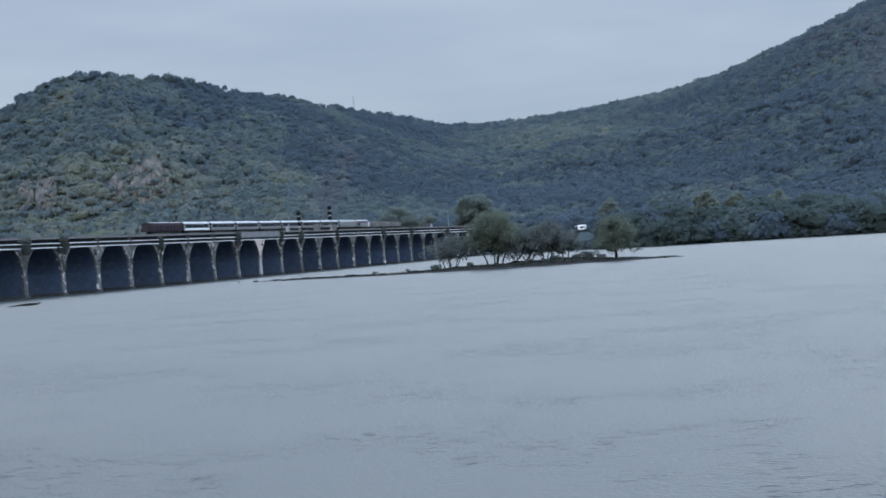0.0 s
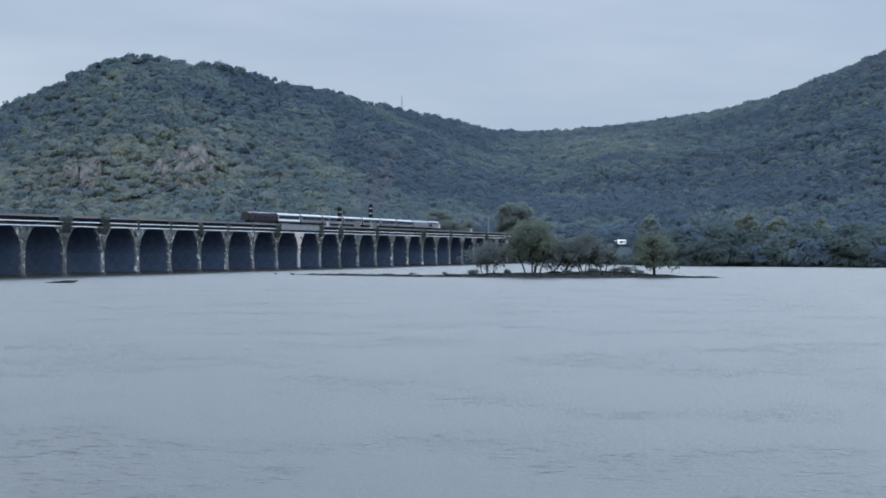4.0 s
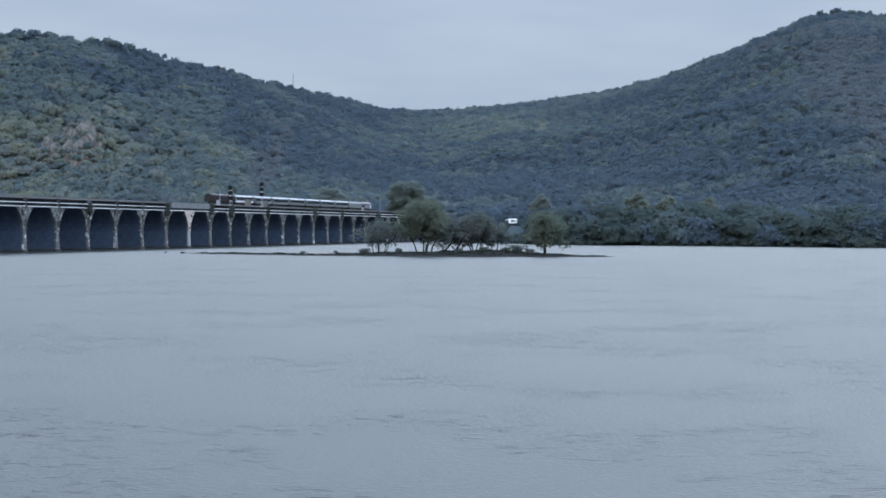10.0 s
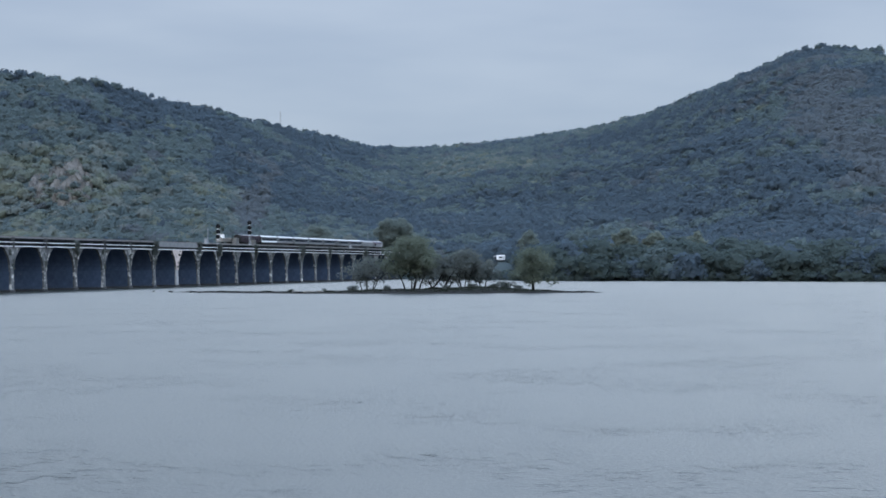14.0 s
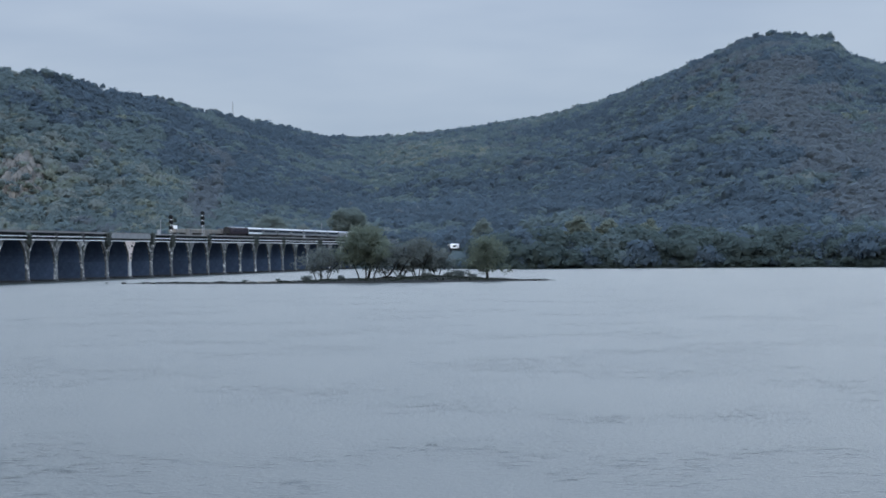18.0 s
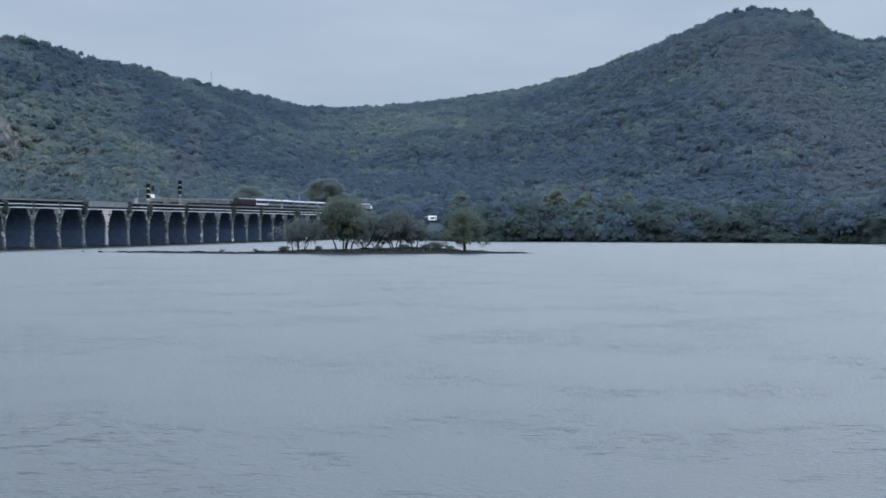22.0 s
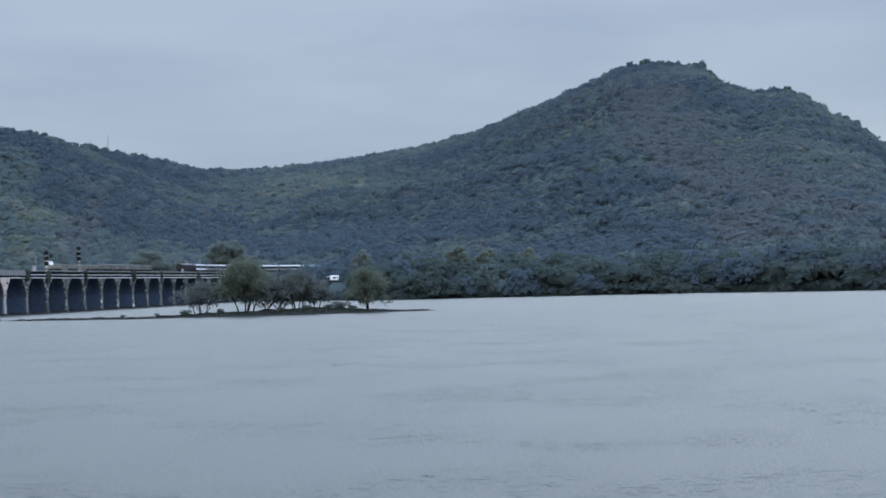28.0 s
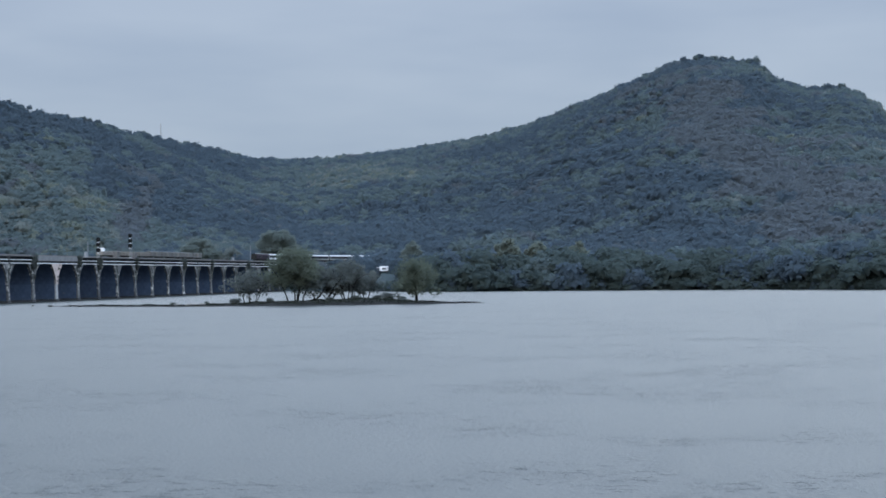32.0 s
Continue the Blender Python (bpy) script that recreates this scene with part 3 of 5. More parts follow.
    # water's edge
    a = 2.2
    while a < 24:
        q = float(shore_at(a)) + rng.uniform(0.5, 5)
        h = rng.uniform(2.5, 6.0)
        scrub.append((q * math.sin(radians(a)), q * math.cos(radians(a)), h * 0.12, h * 1.25, h, (6, 0, 6, 6)[rng.integers(4)]))
        a += 0.06
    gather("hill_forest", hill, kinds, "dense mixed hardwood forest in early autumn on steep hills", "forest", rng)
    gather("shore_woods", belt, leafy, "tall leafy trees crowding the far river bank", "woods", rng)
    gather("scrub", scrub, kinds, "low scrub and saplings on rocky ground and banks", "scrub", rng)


build_forest()

# ---- the stone arch bridge ----
DECK_W = 15.8
# the arches' inner shade and the haze's blue are put into this colour
M_VAULT = material("shaded_hazy_stone", (0.030, 0.045, 0.078), (0.055, 0.079, 0.124), 0.5, 0.9, 0.05, 1.6,
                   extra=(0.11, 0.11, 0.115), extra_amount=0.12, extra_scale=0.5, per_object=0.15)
PIER_W = 2.3
F_CREEPER = foliage("creeper_leaves", (0.080, 0.092, 0.084), (0.140, 0.152, 0.136))
M_GREYCONC = material("stained_concrete", (0.13, 0.135, 0.135), (0.21, 0.21, 0.205), 0.4, 0.9, 0.02, 2.0)
SPRING, CROWN = 6.2, 14.9
LEDGE_LOW, LEDGE_TOP, PARAPET = 13.85, 15.1, 16.75


def arch_curve(n=22):
    h = (SPAN - PIER_W) / 2
    return [(SPAN / 2 - h * math.cos(math.pi * k / n), min(LEDGE_LOW - 0.12, SPRING + (CROWN - SPRING) * math.sin(math.pi * k / n))) for k in range(n + 1)]


def spandrel_mesh(name, y0, y1):
    """A wall between two pier axes with the arch cut out of it."""
    c = arch_curve()
    n = len(c)
    v, f = [], []
    for y in (y0, y1):
        v += [(x, y, z) for x, z in c] + [(x if 0 < k < n - 1 else (0 if k == 0 else SPAN), y, LEDGE_LOW) for k, (x, z) in enumerate(c)]
        v += [(0, y, SPRING), (SPAN, y, SPRING)]
    m = 2 * n + 2
    for o, flip in ((0, False), (m, True)):
        q = [(o + k, o + k + 1, o + n + k + 1, o + n + k) for k in range(n - 1)]
        q += [(o + 2 * n, o, o + n), (o + n - 1, o + 2 * n + 1, o + 2 * n - 1)]
        f += [p[::-1] for p in q] if flip else q
    f += [(k, m + k, m + k + 1, k + 1) for k in range(n - 1)]
    f += [(n + k, n + k + 1, m + n + k + 1, m + n + k) for k in range(n - 1)]
    # the wall's middle, over the crown, takes the darker stone
    mid = lambda q: 4.8 < sum(v[k][0] for k in q) / len(q) < SPAN - 4.8
    return mesh_of(name, v, f, (M_STONE, M_DARKSTONE), [1 if mid(q) else 0 for q in f])


def ring_mesh():
    """The voussoirs round the arch, standing a little proud of the spandrel."""
    c = arch_curve()
    mid = Vector((SPAN / 2, SPRING))
    v, f = [], []
    for k, (x, z) in enumerate(c):
        d = (Vector((x, z)) - mid).normalized()
        w = 0.75
        for y in (-0.04, 0.3):
            v += [(x, y, z), (x + d.x * w, y, z + d.y * w)]
    for k in range(len(c) - 1):
        o, p = 4 * k, 4 * k + 4
        f += [(o, p, p + 1, o + 1), (o + 1, p + 1, p + 3, o + 3), (o, o + 2, p + 2, p)]
    # away from the piers the ring takes the darker stone
    mid = lambda q: 4.3 < sum(v[k][0] for k in q) / len(q) < SPAN - 4.3
    return mesh_of("arch_ring", v, f, (M_STONE, M_DARKSTONE), [1 if mid(q) else 0 for q in f])


def barrel_mesh():
    c = arch_curve()
    v = [(x, y, z) for y in (0.7, DECK_W - 0.7) for x, z in c]
    v += [(x, y, z + 0.7) for y in (0.7, DECK_W - 0.7) for x, z in c]
    n = len(c)
    f = [(k, n + k, n + k + 1, k + 1) for k in range(n - 1)] + [(2 * n + k, 2 * n + k + 1, 3 * n + k + 1, 3 * n + k) for k in range(n - 1)]
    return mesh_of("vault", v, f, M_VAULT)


def pier_mesh(mat):
    s = Shape()
    w = PIER_W / 2
    s.prism([(-w, 0), (w, 0), (w, 0.5), (-w, 0.5)], -2.2, SPRING)
    # flanks take the vault's stone, shade and haze in its colour
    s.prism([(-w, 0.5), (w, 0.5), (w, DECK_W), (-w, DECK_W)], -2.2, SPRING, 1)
    # rounded cutwater on the upstream face, with a sloping cap
    nose = [(w * math.cos(math.pi * k / 8), -0.35 * math.sin(math.pi * k / 8)) for k in range(9)]
    s.prism([(x, y) for x, y in nose][::-1] + [], -2.2, 3.2)
    s.add([(x, y, 3.2) for x, y in nose] + [(w, 0, 4.3), (-w, 0, 4.3)],
          [(k, k + 1, 9 + (1 if k >= 4 else 0)) for k in range(8)] + [(4, 10, 9)])
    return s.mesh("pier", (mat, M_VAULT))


def footing_mesh():
    s = Shape()
    w = PIER_W / 2 + 0.55
    s.prism([(-w, -0.3), (-0.6, -0.8), (0.6, -0.8), (w, -0.3), (w, DECK_W + 0.5), (-w, DECK_W + 0.5)], -2.2, 0.5)
    return s.mesh("footing", M_DARKSTONE)


def blob_leaves(centres, count, size, rng, flat=0.8):
    """Leaf sprays scattered in clumps; returns vertices and triangles."""
    V, F = [], []
    for (cx, cy, cz, r) in centres:
        n = int(count * r * r)
        d = rng.normal(size=(n, 3))
        d /= np.linalg.norm(d, axis=1)[:, None]
        p = np.array((cx, cy, cz)) + d * (r * rng.uniform(0.35, 1.08, size=(n, 1)) ** 0.6) * (1, 1, flat)
        for q in p:
            t = rng.normal(size=(3, 3)) * size
            k = len(V)
            V += [q + t[0], q + t[1], q + t[2]]
            F.append((k, k + 1, k + 2))
    return V, F


def build_bridge():
    bridge = thing("stone_arch_bridge", BRIDGE_M, "long weathered sandstone railway viaduct of low arches standing in the river", "bridge")
    near = spandrel_mesh("spandrel_wall", 0.0, 0.7)
    far = spandrel_mesh("spandrel_wall", DECK_W - 0.7, DECK_W)
    ring, vault, foot = ring_mesh(), barrel_mesh(), footing_mesh()
    pier, pale_pier = pier_mesh(M_STONE), pier_mesh(M_CONC)
    low, top, fill, wall, slab = Shape(), Shape(), Shape(), Shape(), Shape()
    low.box(0, SPAN - 0.04, -0.4, 0.75, LEDGE_LOW, LEDGE_LOW + 0.2)
    top.box(0, SPAN - 0.04, -0.3, 0.5, LEDGE_TOP, LEDGE_TOP + 0.2)
    fill.box(0, SPAN, 0.12, 0.72, LEDGE_LOW + 0.2, LEDGE_TOP)
    slab.box(0, SPAN, 0.7, DECK_W, LEDGE_LOW, RAIL_Z - 0.45)
    ledge_low, ledge_top = low.mesh("lower_ledge", M_LEDGE), top.mesh("upper_ledge", M_LEDGE)
    band, deck = fill.mesh("ballast_wall", M_TAR), slab.mesh("deck", M_BALLAST)
    # the railing above the upper ledge: posts, rails and dark mesh panels
    rail = Shape()
    for k in range(9):
        rail.box(k * SPAN / 9, k * SPAN / 9 + 0.14, 0.1, 0.24, LEDGE_TOP + 0.24, PARAPET - 0.2)
    for z in (0.5, 0.9, 1.3):
        rail.box(0, SPAN, 0.13, 0.21, LEDGE_TOP + z - 0.04, LEDGE_TOP + z + 0.04)
    railing = rail.mesh("railing", M_BLACK)
    wall.box(0, SPAN, 0.32, 0.7, LEDGE_TOP + 0.2, PARAPET - 0.25)
    parapet = wall.mesh("parapet", M_TAR)
    cap = Shape().box(0, SPAN - 0.03, 0.2, 0.78, PARAPET - 0.27, PARAPET - 0.12).mesh("coping", M_GREYCONC)
    solid = Shape().box(0, SPAN - 0.06, -0.1, 0.7, LEDGE_TOP - 0.2, PARAPET - 0.1, cut=0.08).mesh("concrete_parapet", M_GREYCONC)
    back = Shape().box(0, SPAN, DECK_W - 0.6, DECK_W, LEDGE_LOW, PARAPET).mesh("far_parapet", M_DARKSTONE)
    for i in range(FIRST, LAST + 1):
        at = pose(i * SPAN, 0, 0)
        pale = i == 0
        part("pier", pale_pier if pale else pier, bridge, "pale grey repaired stone pier" if pale else "", at)
        part("footing", foot, bridge, "", at)
        if i == LAST:
            break
        part("spandrel_wall", near, bridge, "", at)
        part("spandrel_wall", far, bridge, "", at)
        part("arch_ring", ring, bridge, "", at)
        part("vault", vault, bridge, "dark vault, its shade and haze blue in the stone's colour", at)
        part("deck", deck, bridge, "grey ballasted deck", at)
        part("lower_ledge", ledge_low, bridge, "pale concrete ledge", at)
        part("far_parapet", back, bridge, "", at)
        if i in (-1, 0):
            part("parapet", solid, bridge, "newer plain grey concrete parapet", at)
            part("ballast_wall", band, bridge, "", at)
        else:
            part("upper_ledge", ledge_top, bridge, "pale concrete ledge", at)
            part("ballast_wall", band, bridge, "", at)
            part("parapet", parapet, bridge, "", at)
            part("coping", cap, bridge, "", at)
            part("railing", railing, bridge, "dark iron railing", at)
    # the pale spandrel over the repaired pier
    s = Shape()
    c = arch_curve()
    right = [(x, z) for x, z in c if x < 5.4]
    left = [(x - SPAN, z) for x, z in c if x > SPAN - 5.4]
    ring_pts = right + [(5.2, LEDGE_LOW), (-5.2, LEDGE_LOW)] + left
    n = len(ring_pts)
    s.add([(x, -0.16, z) for x, z in ring_pts] + [(x, 0.05, z) for x, z in ring_pts],
          [tuple(range(n))] + [(k, n + k, n + (k + 1) % n, (k + 1) % n) for k in range(n)])
    part("spandrel_facing", s.mesh("spandrel_facing", M_PALE), bridge, "pinkish new stone facing")
    # pilasters that break the ledges at some piers
    pil = Shape().box(-1.5, 1.5, -0.62, 0.5, LEDGE_LOW - 1.2, PARAPET - 0.2, cut=0.3).mesh("pilaster", M_DARKSTONE)
    slim = Shape().box(-0.5, 0.5, -0.62, 0.4, LEDGE_LOW - 0.3, PARAPET - 0.1, cut=0.15).mesh("pilaster", M_DARKSTONE)
    for i, me in ((-14, pil), (-12, slim), (-10, pil), (-6, slim), (-5, slim), (-3, slim), (-2, slim), (2, pil), (4, slim), (7, pil), (9, slim), (12, pil)):
        part("pilaster", me, bridge, "dark stone pilaster", pose(i * SPAN, 0, 0))
    # ragged creepers and weeds: a narrowing fringe down each pier, and at some piers over the ledges too
    rng = np.random.default_rng(77)
    tall = {-11: 3.0, -10: 2.6, -8: 2.8, -7: 2.4, -4: 1.3, -1: 2.2, 1: 1.4, 2: 2.2, 4: 1.2, 7: 2.4, 9: 1.4, 12: 2.2}
    for i in range(-14, 14):
        full = rng.random()
        over = tall.get(i, 0.0)
        c = []
        for k in range(26):
            z = rng.uniform(7.2, LEDGE_LOW - 0.3)
            w = 0.5 + 2.9 * max(0.0, (z - 8.2) / 5.2) ** 1.5
            side = rng.choice((-1, 1)) * rng.uniform(0.35, 1.0)
            if rng.random() < 0.35 + 0.5 * full:
                c.append((i * SPAN + side * w, -0.12 - 0.2 * rng.random(), z, rng.uniform(0.25, 0.5)))
        if over:
            for k in range(int(22 * over)):
                c.append((i * SPAN + rng.normal() * over * 0.6, -0.45 - 0.25 * rng.random(), rng.uniform(LEDGE_LOW - 1.5, PARAPET + 0.1), rng.uniform(0.4, 0.75)))
        if not c:
            continue
        V, F = blob_leaves(c, 150, 0.17, rng)
        part("creeper", fast_mesh("creeper", V, F, (F_CREEPER,), np.zeros(len(F))), bridge, "grey-green hanging creeper")
    # rails
    for y in (4.0, TRACK, 11.8):
        r = Shape()
        for g in (-0.72, 0.72):
            r.box(FIRST * SPAN, LAST * SPAN, y + g - 0.04, y + g + 0.04, RAIL_Z - 0.45, RAIL_Z)
        part("rail", r.mesh("rail", M_STEEL), bridge, "steel running rails")
    # drain pipe with a bend on one pier
    p = Shape().tube([(-10 * SPAN + 0.2, -0.75, 13.0), (-10 * SPAN + 1.4, -0.75, 13.0), (-10 * SPAN + 1.4, -0.75, 9.5)], [0.14] * 3, 8)
    part("drain_pipe", p.mesh("drain_pipe", M_WHITE), bridge, "white drain pipe")
    # abutment and the walls that carry the line round its bend
    a = Shape().box(LAST * SPAN - 1.3, LAST * SPAN + 6, -1.2, DECK_W + 1, -2.0, LEDGE_LOW, cut=0.2)
    part("abutment", a.mesh("abutment", M_STONE), bridge, "solid stone abutment on the far bank")
    return bridge


build_bridge()


def build_bend():
    """The ledge, railing and track of the bend past the bridge."""
    wall = thing("retaining_wall", pose(0, 0, 0), "low stone retaining wall with a railing along the curving line", "wall")
    s0, s1, step = LAST * SPAN, 452.0, 4.5
    n = int((s1 - s0) / step)
    me_w = Shape().box(0, step, 0, 0.6, 11.5, PARAPET - 0.3).mesh("wall_panel", M_DARKSTONE)
    me_l = Shape().box(0, step + 0.02, -0.3, 0.7, LEDGE_TOP, LEDGE_TOP + 0.3).mesh("wall_ledge", M_LEDGE)
    for k in range(n):
        x, y, h = along(s0 + k * step, 0.0)
        m = pose(x, y, 0, 0, 0, h)
        part("wall_panel", me_w, wall, "", m)
        part("wall_ledge", me_l, wall, "pale concrete ledge", m)
    for gap in (-0.72, 0.72):
        r = Shape()
        pts = [(*along(s0 + 4 * k, TRACK + gap)[:2], RAIL_Z - 0.1) for k in range(58)]
        r.tube(pts, [0.09] * len(pts), 5)
        part("rail", r.mesh("rail", M_STEEL), wall, "steel running rail")
    bed = Shape()
    pts = [along(s0 + 4 * k, TRACK)[:2] for k in range(58)]
    for k, ((x0, y0), (x1, y1)) in enumerate(zip(pts, pts[1:])):
        d = Vector((x1 - x0, y1 - y0)).normalized()
        q = Vector((-d.y, d.x))
        a, b = Vector((x0, y0)), Vector((x1, y1))
        bed.prism([tuple(a - q * 7), tuple(b - q * 7), tuple(b + q * 8), tuple(a + q * 8)], 14.0, RAIL_Z - 0.5)
    part("trackbed", bed.mesh("trackbed", M_BALLAST), wall, "grey ballast trackbed")


build_bend()


# ---- the passenger train ----
def coach_profile(w, base, roof, n=9):
    """Cross-section of a coach: tumblehome sides and a round roof."""
    h = w / 2
    side = [(-h * 0.94, base), (-h, base + 0.9), (-h, base + 1.9), (-h * 0.955, base + 2.45)]
    arc = [(-h * 0.955 * math.cos(math.pi * k / (2 * n)), base + 2.45 + (roof - base - 2.45) * math.sin(math.pi * k / (2 * n))) for k in range(1, n + 1)]
    left = side + arc
    return left + [(-y, z) for y, z in left[-2::-1]]


def truck_mesh():
    s = Shape()
    for y in (-0.95, 0.95):
        s.box(-1.7, 1.7, y - 0.1, y + 0.1, 0.35, 0.75, cut=0.05)
        for x in (-1.25, 1.25):
            s.disc((x, y * 0.8, 0.46), (0, 1, 0), 0.46, 0.13)
            s.box(x - 0.2, x + 0.2, y - 0.16, y + 0.16, 0.3, 0.62)
    s.box(-0.4, 0.4, -1.2, 1.2, 0.5, 0.95)
    return s.mesh("truck", M_UNDER)


TRUCK = truck_mesh()


def coach(name, length, skin, roof_mat, label, windows, z_roof=4.25):
    """A coach with its middle over the origin, rails at z = 0."""
    car = thing(name, pose(0, 0, 0), label, "railway car")
    h = length / 2
    prof = coach_profile(3.1, 1.05, z_roof)
    body = Shape().extrude_x(prof, -h, h)
    part("body", body.mesh("body", skin), car)
    r = Shape()
    top = [(y * 1.006, z + 0.012) for y, z in prof if z > (4.02 if skin is M_MAROON else 3.6)]
    r.extrude_x(top, -h + 0.75, h - 0.75)
    part("roof", r.mesh("roof", roof_mat), car, "dull bright metal roof" if roof_mat is M_ROOF else "")
    for side in (-1, 1):
        y = side * 1.552
        if windows == "band":
            n = int((length - 2.4) / 1.75)
            pane = Shape().box(0.06, 1.69, min(y, y * 0.985), max(y, y * 0.985), 2.06, 3.2).mesh("window", M_GLASS)
            for k in range(n):
                part("window", pane, car, "dark glass window", pose((k - n / 2) * 1.75, 0, 0))
            strip = Shape().box(-h + 0.25, h - 0.25, min(y * 0.975, y * 0.997), max(y * 0.975, y * 0.997), 1.98, 3.34)
            part("window_strip", strip.mesh("window_strip", M_UNDER), car, "black strip round the windows")
        elif windows == "few":
            pane = Shape().box(0, 1.2, min(y, y * 0.985), max(y, y * 0.985), 2.05, 2.85).mesh("window", M_GLASS)
            for k in range(7):
                part("window", pane, car, "dark glass window", pose(-8.6 + 2.9 * k, 0, 0))
        d = Shape().box(0, 0.85, min(y, y * 0.98), max(y, y * 0.98), 1.15, 3.1).mesh("door", M_UNDER if skin is M_MAROON else M_SILVER)
        for x in (-h + 0.9, h - 1.75):
            part("door", d, car, "", pose(x, 0, 0))
        # corrugated lower side
        if skin is M_SILVER:
            c = Shape()
            for k in range(5):
                z = 1.12 + 0.17 * k
                c.box(-h + 2.0, h - 2.0, min(y * 0.985, y * 1.004), max(y * 0.985, y * 1.004), z, z + 0.09)
            part("fluting", c.mesh("fluting", M_SILVER), car)
    u = Shape().box(-h * 0.55, h * 0.55, -1.15, 1.15, 0.45, 1.05, cut=0.15).box(-h + 0.3, h - 0.3, -1.3, 1.3, 0.9, 1.06)
    part("underframe", u.mesh("underframe", M_UNDER), car)
    band = Shape().extrude_x([(y * 1.004, z + 0.008) for y, z in prof], -0.14, 0.14).mesh("end_band", M_UNDER)
    for e in (-1, 1):
        part("end_band", band, car, "dark end of the car", pose(e * (h - 0.13), 0, 0))
        v = Shape().box(min(e * h, e * (h + 0.28)), max(e * h, e * (h + 0.28)), -0.6, 0.6, 1.15, 3.5, cut=0.1)
        part("vestibule", v.mesh("vestibule", M_UNDER), car, "black rubber vestibule")
        part("truck", TRUCK, car, "", pose(e * (h - 3.9), 0, 0))
    return car


def locomotive():
    loco = thing("diesel_locomotive", pose(0, 0, 0), "silver and blue passenger diesel locomotive leading the train", "locomotive")
    h = 10.4
    prof = [(-1.5, 1.1), (-1.52, 2.6), (-1.42, 3.75), (-0.95, 4.3), (0.95, 4.3), (1.42, 3.75), (1.52, 2.6), (1.5, 1.1)]
    part("body", Shape().extrude_x(prof, -h, h - 2.3).mesh("body", M_SILVER), loco)
    nose_end = [(-1.35, 1.1), (-1.35, 2.35), (-1.2, 2.75), (-0.9, 2.85), (0.9, 2.85), (1.2, 2.75), (1.35, 2.35), (1.35, 1.1)]
    n = len(prof)
    s = Shape()
    s.add([(h - 2.3, y, z) for y, z in prof] + [(h, y, z) for y, z in nose_end],
          [(k, k + 1, n + k + 1, n + k) for k in range(n - 1)] + [(n - 1, 0, n, 2 * n - 1), tuple(range(n, 2 * n))])
    part("nose", s.mesh("nose", M_WHITE), loco, "pale sloping nose")
    part("windshield", Shape().box(h - 1.62, h - 1.35, -1.05, 1.05, 3.15, 3.72, cut=0.05).mesh("windshield", M_GLASS), loco, "dark windshield")
    for side in (-1, 1):
        y = side * 1.53
        lo, hi = min(y, y * 0.985), max(y, y * 0.985)
        part("stripe", Shape().box(-h + 0.3, h - 3.4, lo, hi, 3.05, 3.65).mesh("stripe", M_BLUE), loco, "dark blue stripe")
        part("stripe", Shape().box(-h + 0.3, h - 3.4, lo, hi, 2.88, 2.98).mesh("stripe", M_RED), loco, "thin red stripe")
        part("cab_window", Shape().box(h - 3.2, h - 2.4, lo, hi, 2.75, 3.4).mesh("cab_window", M_GLASS), loco)
        part("grille", Shape().box(-h + 1.2, -h + 6.0, lo, hi, 1.6, 2.7).mesh("grille", M_UNDER), loco, "black radiator grille")
    part("fuel_tank", Shape().box(-3.4, 3.4, -1.3, 1.3, 0.35, 1.1, cut=0.2).mesh("fuel_tank", M_UNDER), loco)
    part("roof_hatch", Shape().box(-7.5, -3.0, -0.8, 0.8, 4.3, 4.5, cut=0.15).box(-1.5, 2.5, -0.7, 0.7, 4.3, 4.45, cut=0.15).mesh("roof_hatch", M_UNDER), loco)
    for e in (-1, 1):
        part("truck", TRUCK, loco, "", pose(e * 6.6, 0, 0))
    return loco


def build_train():
    """Each car with its place along the line at the start."""
    cars = []
    back = -61.0                       # joint between the maroon car and the first silver one
    dark = coach("private_car", 29.0, M_MAROON, M_ROOF, "dark maroon private railway car at the train's end", "few", 4.2)
    cars.append((dark, back - 14.8))
    part("tail_platform", Shape().box(-15.6, -14.5, -1.4, 1.4, 1.0, 1.2).box(-15.6, -15.5, -1.4, 1.4, 1.2, 2.2).mesh("tail_platform", M_UNDER), dark, "black open platform")
    first = coach("passenger_car", 25.4, M_SILVER, M_ROOF, "stainless steel passenger car with a dark window band", "band")
    tagged(first, group="silver passenger cars")
    # a second build of car follows, duller below its windows
    cars.append((first, back + 13.0))
    for k in range(1, 7):
        c = copy_thing(first, pose(0, 0, 0))
        cars.append((c, back + 13.0 + 26.05 * k))
    for side in (-1, 1):
        y = side * 1.565
        part("stripe", Shape().box(-11.5, 11.5, min(y, y * 0.985), max(y, y * 0.985), 1.3, 1.85).mesh("stripe", M_WHITE), first, "broad white stripe")
    bag = coach("baggage_car", 25.4, M_SILVER, M_GALV, "plain stainless steel baggage car behind the locomotive", "none")
    cars.append((bag, back + 13.0 + 26.05 * 7))
    cars.append((locomotive(), back + 13.0 + 26.05 * 7 + 24.0))
    for c, s in cars:
        x, y, h = along(s, TRACK)
        c.matrix_basis = pose(x, y, RAIL_Z, 0, 0, h)
    return cars


TRAIN = build_train()


